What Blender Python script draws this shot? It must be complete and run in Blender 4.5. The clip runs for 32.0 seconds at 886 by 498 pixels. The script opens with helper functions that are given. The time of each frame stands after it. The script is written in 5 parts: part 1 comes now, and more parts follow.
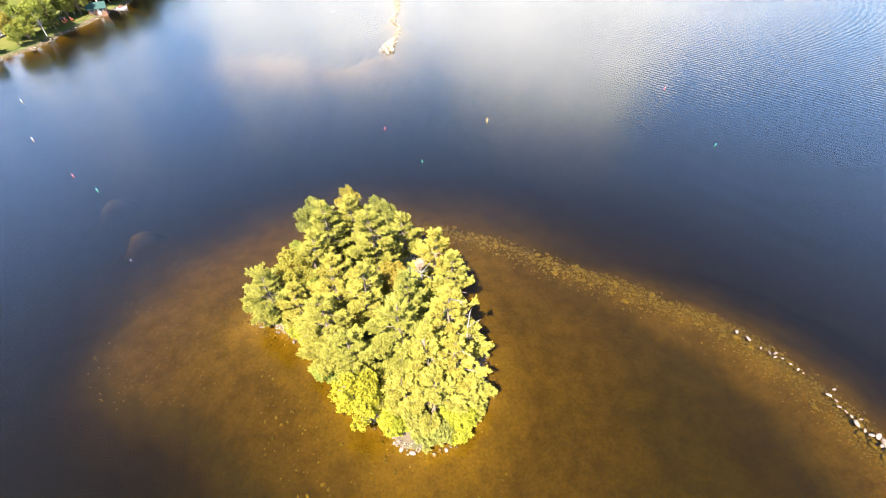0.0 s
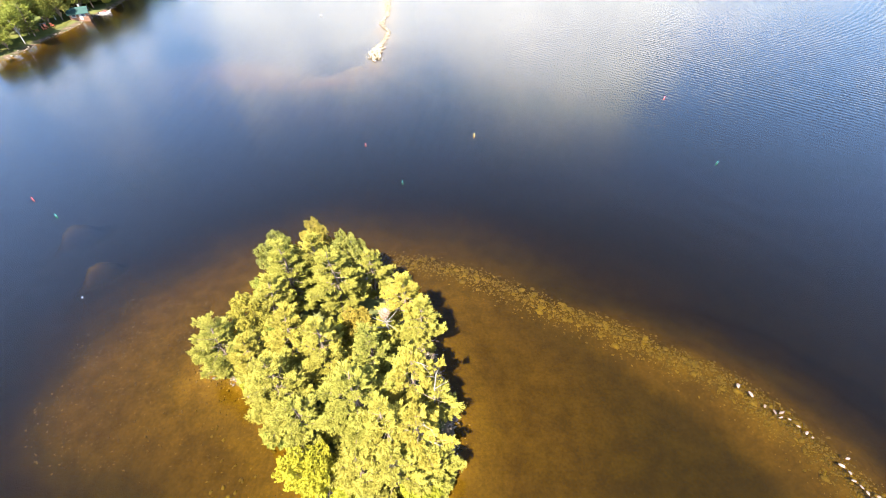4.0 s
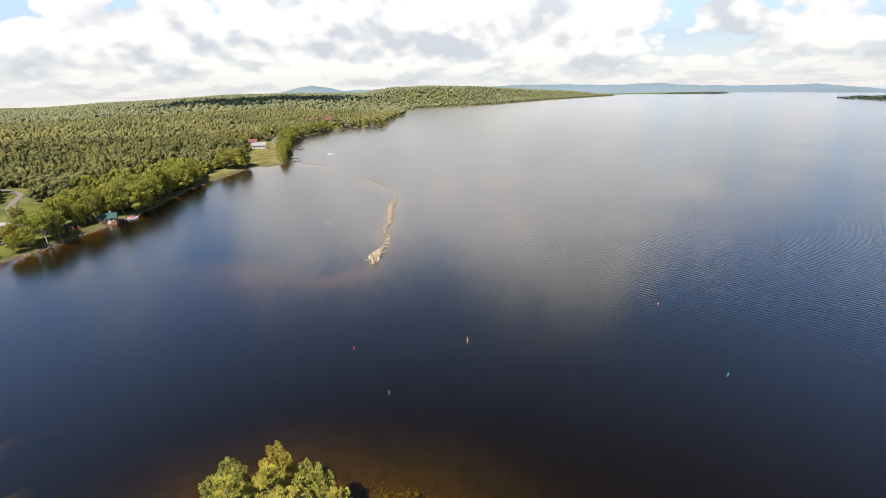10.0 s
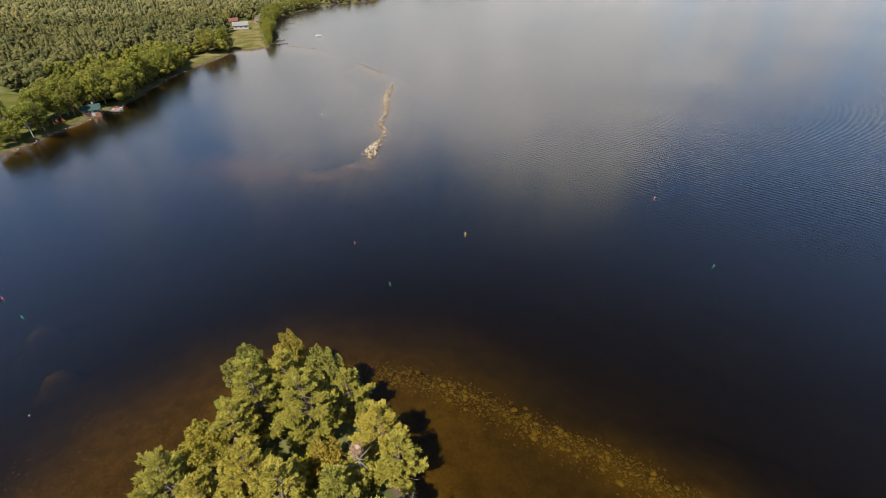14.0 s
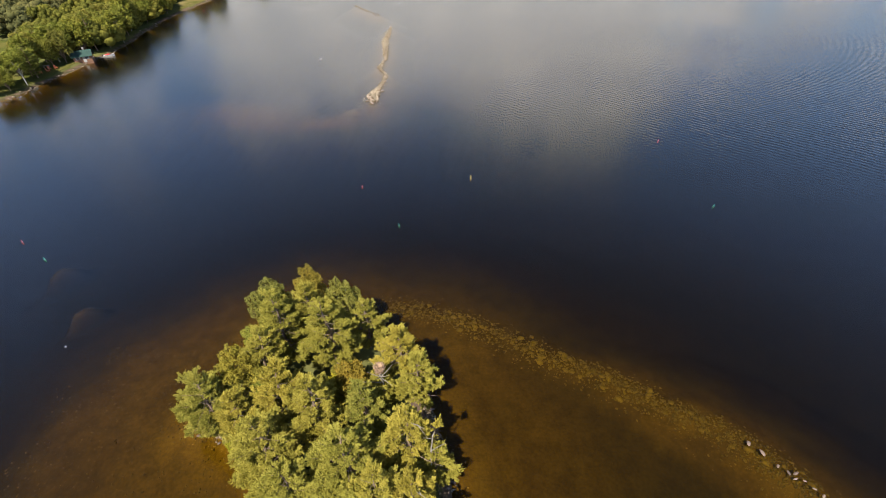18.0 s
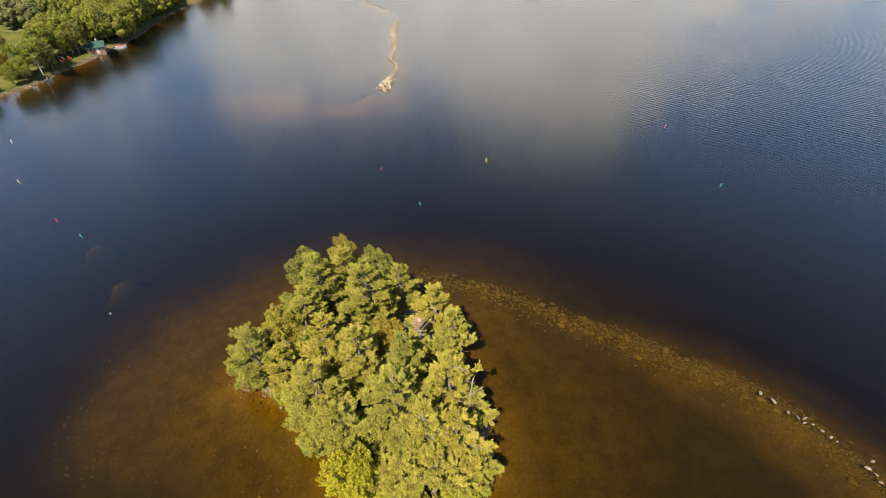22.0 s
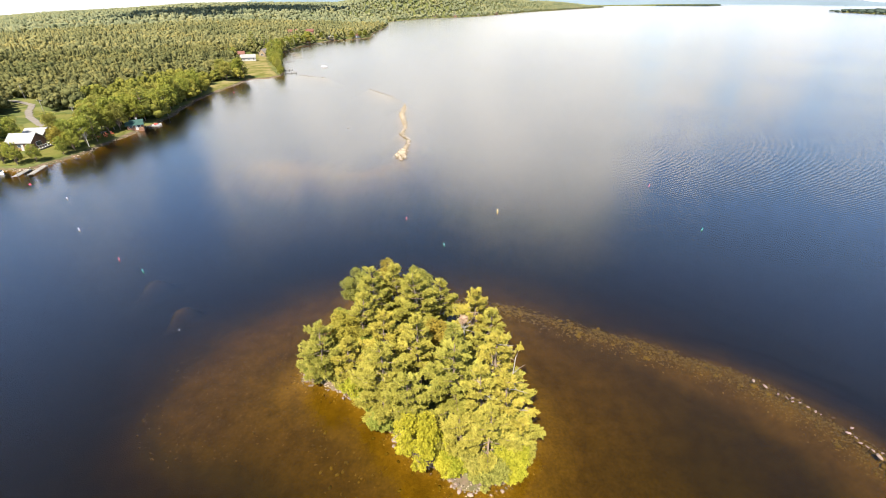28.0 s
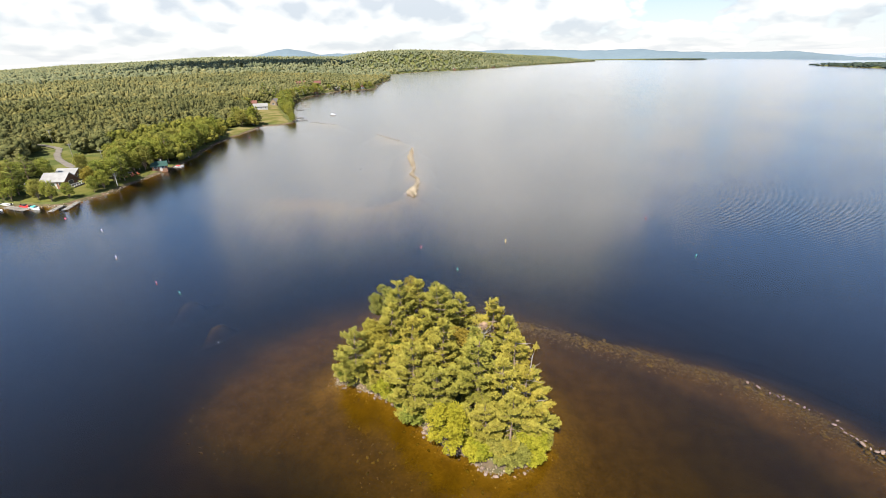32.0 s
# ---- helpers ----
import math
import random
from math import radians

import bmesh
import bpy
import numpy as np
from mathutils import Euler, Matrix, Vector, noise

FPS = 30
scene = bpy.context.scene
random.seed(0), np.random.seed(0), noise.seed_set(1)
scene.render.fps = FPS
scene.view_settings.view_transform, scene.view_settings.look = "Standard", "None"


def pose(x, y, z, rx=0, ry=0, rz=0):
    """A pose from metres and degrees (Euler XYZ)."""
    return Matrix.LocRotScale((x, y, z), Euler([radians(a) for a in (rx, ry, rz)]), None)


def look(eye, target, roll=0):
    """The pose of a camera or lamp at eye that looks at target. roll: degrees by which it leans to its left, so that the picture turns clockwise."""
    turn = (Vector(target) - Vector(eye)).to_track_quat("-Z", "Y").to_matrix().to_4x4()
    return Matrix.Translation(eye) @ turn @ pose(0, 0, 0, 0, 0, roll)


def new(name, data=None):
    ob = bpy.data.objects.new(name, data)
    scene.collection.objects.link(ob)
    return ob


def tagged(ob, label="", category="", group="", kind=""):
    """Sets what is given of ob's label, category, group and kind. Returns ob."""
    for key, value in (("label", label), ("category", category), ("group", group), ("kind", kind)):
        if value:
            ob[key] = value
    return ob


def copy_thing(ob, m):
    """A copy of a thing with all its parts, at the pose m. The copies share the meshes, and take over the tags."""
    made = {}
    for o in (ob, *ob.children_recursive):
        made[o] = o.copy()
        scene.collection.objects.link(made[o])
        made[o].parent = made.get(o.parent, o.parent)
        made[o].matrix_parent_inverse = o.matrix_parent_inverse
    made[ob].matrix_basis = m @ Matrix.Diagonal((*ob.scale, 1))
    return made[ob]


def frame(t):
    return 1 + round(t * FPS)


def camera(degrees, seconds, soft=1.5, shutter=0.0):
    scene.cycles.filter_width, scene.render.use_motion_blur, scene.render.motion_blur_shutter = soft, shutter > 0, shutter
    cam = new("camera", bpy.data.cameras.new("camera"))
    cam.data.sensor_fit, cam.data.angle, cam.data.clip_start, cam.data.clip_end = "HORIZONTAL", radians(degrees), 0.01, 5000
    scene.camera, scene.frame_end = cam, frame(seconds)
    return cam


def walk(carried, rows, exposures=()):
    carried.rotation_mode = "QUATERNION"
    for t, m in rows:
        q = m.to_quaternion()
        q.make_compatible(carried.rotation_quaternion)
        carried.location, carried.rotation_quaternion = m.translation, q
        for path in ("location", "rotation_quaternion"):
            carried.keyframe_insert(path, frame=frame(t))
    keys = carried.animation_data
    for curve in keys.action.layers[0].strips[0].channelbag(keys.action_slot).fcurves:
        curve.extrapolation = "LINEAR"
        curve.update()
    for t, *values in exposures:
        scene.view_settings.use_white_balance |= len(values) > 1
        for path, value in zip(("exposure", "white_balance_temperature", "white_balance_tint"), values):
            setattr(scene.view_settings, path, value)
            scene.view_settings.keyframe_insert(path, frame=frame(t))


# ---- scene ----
# ---- camera and its flight ----
PATH = [
    (0, (-4.97, -11.69, 42.49), (-5.53, 62.67, -24.37), -2.11),
    (1, (-4.31, -10.54, 42.49), (-5.14, 63.70, -24.50), -2.30),
    (2, (-3.48, -8.94, 42.42), (-4.45, 65.20, -24.68), -2.42),
    (2.5, (-2.92, -7.95, 42.49), (-4.07, 66.01, -24.80), -2.60),
    (4.5, (-0.67, -3.58, 42.90), (-2.18, 70.22, -24.57), -2.75),
    (5, (-0.28, -2.73, 43.04), (-1.78, 72.36, -22.99), -2.66),
    (5.5, (-0.09, -2.13, 43.20), (-1.26, 76.75, -18.25), -2.33),
    (6, (-0.00, -1.62, 43.33), (-0.84, 82.06, -11.41), -1.96),
    (6.5, (0.05, -1.26, 43.39), (-0.59, 86.03, -5.40), -1.79),
    (7, (0.10, -1.02, 43.46), (-0.44, 88.66, -0.80), -1.64),
    (7.5, (0.03, -1.07, 43.49), (-0.32, 90.30, 2.86), -1.50),
    (8, (-0.06, -0.94, 43.48), (-0.30, 91.58, 5.52), -1.38),
    (9, (0.00, 0.00, 42.91), (-0.02, 93.99, 8.76), -1.17),
    (10, (0.33, 0.38, 43.07), (0.13, 94.95, 10.56), -1.50),
    (11, (0.51, 0.50, 43.23), (0.33, 95.41, 11.75), -1.67),
    (12, (0.33, 0.30, 43.41), (0.29, 94.19, 8.99), -1.49),
    (12.5, (0.08, -0.11, 43.53), (0.08, 91.93, 4.45), -1.36),
    (13, (-0.08, -0.35, 43.54), (-0.02, 88.99, -1.38), -1.23),
    (13.5, (0.23, -0.02, 43.81), (-0.09, 86.55, -6.23), -1.70),
    (14, (0.45, 0.19, 43.89), (-0.09, 84.52, -9.85), -1.85),
    (14.5, (0.52, 0.22, 43.81), (-0.07, 82.93, -12.39), -1.97),
    (16.5, (-0.19, -0.84, 43.56), (-0.56, 78.64, -17.12), -2.13),
    (17, (-0.49, -1.39, 43.51), (-0.88, 77.68, -17.71), -2.17),
    (18, (-1.22, -2.70, 43.38), (-1.58, 75.83, -18.53), -2.19),
    (19, (-2.02, -3.50, 43.20), (-2.28, 74.72, -19.10), -2.17),
    (20, (-2.88, -4.27, 43.01), (-3.12, 73.90, -19.34), -2.20),
    (21, (-4.01, -5.58, 42.90), (-4.08, 72.67, -19.37), -2.12),
    (22, (-5.08, -7.30, 42.64), (-4.93, 70.94, -19.63), -2.09),
    (23, (-6.15, -9.32, 42.35), (-5.81, 68.93, -19.91), -2.09),
    (24, (-7.17, -11.48, 42.18), (-6.65, 66.81, -20.03), -2.18),
    (24.5, (-7.74, -12.61, 42.09), (-7.02, 65.78, -20.00), -2.10),
    (26.5, (-10.78, -16.79, 41.63), (-8.35, 64.18, -17.00), -1.50),
    (27, (-11.28, -17.88, 41.64), (-8.38, 65.76, -13.10), -1.36),
    (27.5, (-11.57, -19.00, 41.78), (-8.38, 67.11, -8.95), -1.29),
    (28, (-11.86, -20.00, 41.88), (-8.49, 67.86, -5.76), -1.15),
    (28.5, (-12.49, -20.92, 41.70), (-8.84, 68.23, -3.47), -1.21),
    (29, (-13.13, -21.78, 41.47), (-9.27, 68.35, -1.69), -1.14),
    (30, (-14.14, -23.65, 41.28), (-10.00, 67.62, 0.62), -1.08),
    (31, (-14.91, -25.77, 41.38), (-10.68, 65.98, 1.83), -1.14),
    (32, (-15.37, -27.97, 41.57), (-11.42, 64.08, 2.68), -1.10),
]
EXPOSURES = [(0.0, 2.85, 6450, 10), (2.5, 2.85, 6450, 10), (5.0, 2.9, 6350, 10), (6.0, 2.85, 6400, 10), (7.5, 2.25, 6450, 10), (9.0, 1.7, 6550, 11), (11.5, 1.4, 6600, 12), (13.0, 1.15, 6600, 12), (14.5, 1.2, 6650, 12),
             (17.0, 1.35, 6750, 11), (20.0, 1.5, 6800, 11), (22.0, 1.62, 6900, 10), (23.0, 1.8, 6950, 9), (24.5, 1.92, 6950, 9), (26.5, 2.15, 6750, 10), (28.0, 2.15, 6650, 10), (30.0, 1.95, 6500, 10), (32.0, 1.75, 6450, 10)]
cam = camera(88.46, 32.0, 0.5)
walk(cam, [(t, look(e, g, r)) for t, e, g, r in PATH], EXPOSURES)

# ---- world and sun ----
SUN_AZ, SUN_EL = radians(249.0), radians(54.0)      # counter-clockwise from +x, and above the horizon
sun_way = Vector((math.cos(SUN_AZ) * math.cos(SUN_EL), math.sin(SUN_AZ) * math.cos(SUN_EL), math.sin(SUN_EL)))
sun = new("sun", bpy.data.lights.new("sun", "SUN"))
sun.data.energy, sun.data.angle, sun.data.color = 5.0, radians(0.53), (1.0, 0.93, 0.82)
sun.matrix_world = look(sun_way * 400, (0, 0, 0))


class Nodes:
    """Short hand for a node tree."""

    def __init__(self, tree):
        self.tree = tree
        tree.nodes.clear()

    def add(self, kind, _out=0, _props=None, **ins):
        n = self.tree.nodes.new(kind)
        for key, value in (_props or {}).items():
            setattr(n, key, value)
        for key, value in ins.items():
            key = key.replace("_", " ")
            sock = n.inputs[int(key[1:])] if key[0] == "i" and key[1:].isdigit() else n.inputs[key]
            if isinstance(value, bpy.types.NodeSocket):
                self.tree.links.new(value, sock)
            else:
                sock.default_value = value
        return n.outputs[_out]

    def math(self, op, a, b=0.0, clamp=False):
        return self.add("ShaderNodeMath", 0, {"operation": op, "use_clamp": clamp}, i0=a, i1=b)

    def vmath(self, op, a, b=(0, 0, 0)):
        return self.add("ShaderNodeVectorMath", 0, {"operation": op}, i0=a, i1=b)

    def mix(self, fac, a, b, blend="MIX"):
        n = self.tree.nodes.new("ShaderNodeMix")
        n.data_type, n.blend_type = "RGBA", blend
        for i, value in ((0, fac), (6, a), (7, b)):
            if isinstance(value, bpy.types.NodeSocket):
                self.tree.links.new(value, n.inputs[i])
            else:
                n.inputs[i].default_value = value if i == 0 or len(value) == 4 else (*value, 1)
        return n.outputs[2]

    def noise(self, vec, scale, detail=4.0, rough=0.55, distort=0.0):
        return self.add("ShaderNodeTexNoise", 0, None, Vector=vec, Scale=scale, Detail=detail, Roughness=rough, Distortion=distort)

    def ramp(self, fac, stops, ease="LINEAR"):
        n = self.tree.nodes.new("ShaderNodeValToRGB")
        n.color_ramp.interpolation = ease
        while len(n.color_ramp.elements) < len(stops):
            n.color_ramp.elements.new(0.5)
        for e, (p, c) in zip(n.color_ramp.elements, stops):
            e.position, e.color = p, (*c, 1) if len(c) == 3 else c
        self.tree.links.new(fac, n.inputs[0])
        return n.outputs[0]

    def smooth(self, fac, a, b):
        n = self.tree.nodes.new("ShaderNodeMapRange")
        n.interpolation_type = "SMOOTHSTEP"
        n.inputs[1].default_value, n.inputs[2].default_value = a, b
        self.tree.links.new(fac, n.inputs[0])
        return n.outputs[0]


def g3(v):
    return (v, v, v)


world = bpy.data.worlds.new("sky")
scene.world = world
world.use_nodes = True
N = Nodes(world.node_tree)
way = N.add("ShaderNodeTexCoord", 0)
xyz = N.tree.nodes.new("ShaderNodeSeparateXYZ")
N.tree.links.new(way, xyz.inputs[0])
height = N.math("MAXIMUM", xyz.outputs[2], 0.0)
flat = N.tree.nodes.new("ShaderNodeCombineXYZ")
for k_, v_ in enumerate((xyz.outputs[0], xyz.outputs[1], N.math("MULTIPLY", N.math("SQRT", height), 0.95))):
    N.tree.links.new(v_, flat.inputs[k_])
plan = flat.outputs[0]
above = N.vmath("ADD", plan, (0.0, 0.0, 0.05))
blue = N.add("ShaderNodeTexSky", 0, {"sky_type": "NISHITA", "sun_disc": False, "sun_elevation": SUN_EL, "sun_rotation": radians(201.0), "altitude": 120.0,
                                     "air_density": 1.0, "dust_density": 0.6, "ozone_density": 2.2})


def puffs(at_, scale):
    """Rounded heads of cumulus."""
    near = N.add("ShaderNodeTexVoronoi", 0, {"feature": "SMOOTH_F1"}, Vector=at_, Scale=scale, Smoothness=0.35)
    return N.math("SUBTRACT", 1.0, near, True)


def cloud_mass(at_):
    big = N.noise(at_, 3.6, 2.0, 0.5, 0.1)
    fine = N.noise(at_, 10.5, 7.0, 0.56, 0.1)
    bent = N.vmath("ADD", at_, N.vmath("MULTIPLY", N.add("ShaderNodeTexNoise", 1, None, Vector=at_, Scale=14.0, Detail=3.0), (0.05, 0.05, 0.05)))
    heads = N.math("ADD", N.math("MULTIPLY", puffs(bent, 13.0), 0.6), N.math("MULTIPLY", puffs(bent, 31.0), 0.4))
    return N.math("ADD", N.math("ADD", N.math("MULTIPLY", big, 0.42), N.math("MULTIPLY", fine, 0.26)), N.math("MULTIPLY", heads, 0.30))


mass, mass_above = cloud_mass(plan), cloud_mass(above)
low, low_above = N.noise(plan, 6.0, 2.0, 0.5), N.noise(N.vmath("ADD", plan, (0.0, 0.0, 0.07)), 6.0, 2.0, 0.5)


def bank(az, el, lo, hi):
    """How near a direction lies to one great cumulus bank."""
    d = (math.sin(radians(az)) * math.cos(radians(el)), math.cos(radians(az)) * math.cos(radians(el)), math.sin(radians(el)))
    n = N.tree.nodes.new("ShaderNodeVectorMath")
    n.operation = "DOT_PRODUCT"
    N.tree.links.new(way, n.inputs[0])
    n.inputs[1].default_value = d
    return N.smooth(n.outputs["Value"], math.cos(radians(hi)), math.cos(radians(lo)))


# cumulus thickens towards the horizon, thins out overhead, and towers in two banks over the lake
cover = N.ramp(height, [(0.0, g3(0.57)), (0.10, g3(0.53)), (0.22, g3(0.51)), (0.36, g3(0.42)), (0.6, g3(0.33))])
cover = N.math("ADD", cover, N.math("MULTIPLY", bank(13, 15, 5, 17), 0.18))
cover = N.math("ADD", cover, N.math("MULTIPLY", bank(-8, 9, 6, 14), 0.15))
cover = N.math("ADD", cover, N.math("MULTIPLY", bank(-22, 8, 2, 20), 0.085))
cover = N.math("ADD", cover, N.math("MULTIPLY", bank(33, 9, 2, 8), 0.10))
cover = N.math("ADD", cover, N.math("MULTIPLY", bank(-31, 4, 3, 8), 0.08))
cover = N.math("SUBTRACT", cover, N.math("MULTIPLY", bank(24, 4, 3, 14), 0.05))
cover = N.math("SUBTRACT", cover, N.math("MULTIPLY", bank(42, 27, 5, 16), 0.14))
cloud = N.smooth(N.math("ADD", N.math("SUBTRACT", mass, 1.0), cover), -0.005, 0.045)
cloud = N.math("MULTIPLY", cloud, N.ramp(height, [(0.0, g3(0.35)), (0.05, g3(0.75)), (0.11, g3(1.0))]))
# flat grey undersides, white crowns
shade = N.math("ADD", N.math("ADD", 0.5, N.math("MULTIPLY", N.math("SUBTRACT", mass, mass_above), 3.6)), N.math("MULTIPLY", N.math("SUBTRACT", low, low_above), 1.8))
tone = N.ramp(shade, [(0.08, (8.6, 9.2, 9.9)), (0.40, (11.6, 11.7, 11.7)), (0.66, (15.0, 14.5, 13.8))])
haze = N.ramp(height, [(0.0, g3(0.92)), (0.06, g3(0.60)), (0.13, g3(0.22)), (0.24, g3(0.0))])
sky = N.mix(haze, blue, (10.8, 10.6, 10.3))
sky = N.mix(1.0, sky, N.ramp(height, [(0.0, (0.40, 0.41, 0.42)), (0.09, (0.44, 0.49, 0.54)), (0.2, (0.90, 0.98, 1.05)), (0.36, (1.45, 1.63, 1.90)), (0.50, (1.42, 1.58, 1.80)), (0.59, (0.98, 1.10, 1.22)), (0.68, (0.72, 0.78, 0.84)), (0.82, (0.52, 0.53, 0.52))]), "MULTIPLY")
tone = N.mix(1.0, tone, N.ramp(height, [(0.0, g3(0.325)), (0.06, g3(0.355)), (0.12, g3(0.39)), (0.17, g3(0.43)), (0.27, g3(0.74))]), "MULTIPLY")
sky = N.mix(N.math("MULTIPLY", cloud, 0.96), sky, tone)
back = N.add("ShaderNodeBackground", 0, None, Color=sky, Strength=0.07)
N.tree.links.new(back, N.tree.nodes.new("ShaderNodeOutputWorld").inputs[0])


# ---- materials ----
def material(name):
    m = bpy.data.materials.new(name)
    m.use_nodes = True
    return m, Nodes(m.node_tree)


def finish(n, shader):
    n.tree.links.new(shader, n.tree.nodes.new("ShaderNodeOutputMaterial").inputs[0])


def surface(name, low, high, rough=0.8, metal=0.0, scale=2.0, bump=0.0, bump_scale=12.0, island=0.0, each=0.0):
    """A painted, wooden or stone surface: two colours mixed by noise at two scales, with fine relief."""
    m, n = material(name)
    at = n.add("ShaderNodeTexCoord", 3)
    mixf = n.math("ADD", n.math("MULTIPLY", n.noise(at, scale, 5.0), 0.7), n.math("MULTIPLY", n.noise(at, scale * 9, 3.0), 0.3))
    col = n.mix(n.smooth(mixf, 0.34, 0.66), low, high)
    if each:
        col = n.mix(each, col, n.ramp(n.add("ShaderNodeObjectInfo", 5), [(0, [c * 0.45 for c in low]), (1, [min(1, c * 1.35) for c in high])]))
    if island:
        col = n.mix(island, col, n.ramp(n.add("ShaderNodeNewGeometry", 8), [(0, [c * 0.4 for c in low]), (1, [min(1, c * 1.4) for c in high])]))
    ins = dict(Base_Color=col, Roughness=rough, Metallic=metal, Specular_IOR_Level=0.5 if rough < 0.6 else 0.15)
    if bump:
        ins["Normal"] = n.add("ShaderNodeBump", 0, None, Strength=0.6, Distance=bump, Height=n.noise(at, bump_scale, 5.0))
    finish(n, n.add("ShaderNodeBsdfPrincipled", 0, None, **ins))
    return m


def foliage(name, dark, mid, light, through_=0.3):
    """Leaves: colour by leaf and by tree, with light shining through."""
    m, n = material(name)
    at = n.add("ShaderNodeTexCoord", 3)
    by = n.math("ADD", n.math("MULTIPLY", n.add("ShaderNodeNewGeometry", 8), 0.34), n.math("MULTIPLY", n.smooth(n.noise(at, 1.1, 4.0, 0.6), 0.32, 0.68), 0.66))
    leaf = n.ramp(by, [(0.0, dark), (0.45, mid), (0.9, light)])
    tree = n.ramp(n.add("ShaderNodeObjectInfo", 5), [(0.0, (0.86, 0.90, 0.9)), (0.5, (1, 1, 1)), (1.0, (1.10, 1.03, 0.95))])
    leaf = n.mix(1.0, leaf, tree, "MULTIPLY")
    d = n.add("ShaderNodeBsdfPrincipled", 0, None, Base_Color=leaf, Roughness=0.7, Specular_IOR_Level=0.1)
    t = n.add("ShaderNodeBsdfTranslucent", 0, None, Color=leaf)
    finish(n, n.add("ShaderNodeMixShader", 0, None, i0=through_, i1=d, i2=t))
    return m


def wood_canopy(name, shades):
    """The crowns of a wood: colour by clump, and by stand over tens of metres."""
    m, n = material(name)
    at = n.add("ShaderNodeTexCoord", 3)
    by = n.math("ADD", n.math("MULTIPLY", n.add("ShaderNodeNewGeometry", 8), 0.25), n.math("MULTIPLY", n.smooth(n.noise(at, 0.15, 2.0, 0.5), 0.34, 0.66), 0.75))
    leaf = n.ramp(by, [(i / (len(shades) - 1), c) for i, c in enumerate(shades)])
    stand = n.ramp(n.noise(at, 0.014, 6.0, 0.66), [(0.34, (0.66, 0.72, 0.70)), (0.5, (0.96, 0.97, 0.97)), (0.66, (1.26, 1.14, 0.95))])
    leaf = n.mix(1.0, leaf, stand, "MULTIPLY")
    d = n.add("ShaderNodeBsdfDiffuse", 0, None, Color=leaf)
    t = n.add("ShaderNodeBsdfTranslucent", 0, None, Color=leaf)
    finish(n, n.add("ShaderNodeMixShader", 0, None, i0=0.40, i1=d, i2=t))
    return m


PINE = foliage("pine_needles", (0.152, 0.136, 0.022), (0.220, 0.197, 0.034), (0.288, 0.253, 0.048), 0.28)
PINE_GREEN = foliage("mid_green_pine_needles", (0.120, 0.122, 0.021), (0.178, 0.174, 0.033), (0.244, 0.229, 0.047), 0.28)
PINE_BLUE = foliage("dark_pine_needles", (0.080, 0.092, 0.018), (0.130, 0.142, 0.028), (0.185, 0.190, 0.042), 0.18)
LEAF_GREEN = foliage("green_leaves", (0.098, 0.112, 0.019), (0.160, 0.172, 0.028), (0.226, 0.228, 0.040), 0.35)
LEAF_LIME = foliage("lime_leaves", (0.140, 0.140, 0.011), (0.220, 0.211, 0.017), (0.288, 0.266, 0.027), 0.38)
LEAF_SHORE = foliage("yellow_green_shore_leaves", (0.108, 0.118, 0.020), (0.160, 0.162, 0.028), (0.208, 0.200, 0.038), 0.35)
LEAF_OLIVE = foliage("olive_leaves", (0.105, 0.104, 0.020), (0.165, 0.158, 0.032), (0.225, 0.206, 0.046), 0.35)
LEAF_AMBER = foliage("yellowing_leaves", (0.150, 0.128, 0.018), (0.225, 0.190, 0.028), (0.290, 0.240, 0.038), 0.35)
LEAF_RUST = foliage("turning_leaves", (0.125, 0.100, 0.015), (0.19, 0.150, 0.024), (0.245, 0.186, 0.032), 0.35)
WOOD_NEAR = wood_canopy("mixed_wood_canopy", [(0.081, 0.084, 0.037), (0.108, 0.109, 0.044), (0.132, 0.128, 0.049), (0.156, 0.141, 0.054)])
WOOD_LIME = wood_canopy("lime_wood_canopy", [(0.092, 0.097, 0.023), (0.128, 0.128, 0.027), (0.160, 0.153, 0.032), (0.187, 0.172, 0.036)])
# air haze is mixed into these crown colours: paler, then bluer with distance
WOOD_MID = wood_canopy("hazed_middle_wood_canopy", [(0.116, 0.118, 0.056), (0.146, 0.144, 0.064), (0.175, 0.165, 0.070), (0.198, 0.179, 0.074)])
WOOD_FAR = wood_canopy("hazed_far_wood_canopy", [(0.139, 0.148, 0.085), (0.162, 0.170, 0.094), (0.182, 0.185, 0.099)])
WOOD_HAZE = wood_canopy("hazed_distant_wood_canopy", [(0.045, 0.064, 0.056), (0.060, 0.080, 0.066), (0.072, 0.092, 0.072)])
BARK = surface("pine_bark", (0.09, 0.065, 0.045), (0.20, 0.15, 0.11), 0.95, scale=3.0, bump=0.03, bump_scale=14)
BIRCH = surface("birch_bark", (0.20, 0.19, 0.165), (0.32, 0.31, 0.28), 0.8, scale=4.0)
DEADWOOD = surface("bleached_dead_wood", (0.13, 0.115, 0.09), (0.24, 0.215, 0.18), 0.9, scale=5.0)
STICKS = surface("nest_sticks", (0.13, 0.085, 0.055), (0.27, 0.185, 0.125), 0.95, scale=5.0, island=0.6)
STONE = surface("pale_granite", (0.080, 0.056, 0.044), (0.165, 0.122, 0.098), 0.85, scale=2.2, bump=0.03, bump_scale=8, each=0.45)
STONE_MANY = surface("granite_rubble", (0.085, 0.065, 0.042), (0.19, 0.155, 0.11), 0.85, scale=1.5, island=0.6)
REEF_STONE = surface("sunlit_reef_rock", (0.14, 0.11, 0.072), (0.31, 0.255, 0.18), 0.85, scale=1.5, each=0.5)
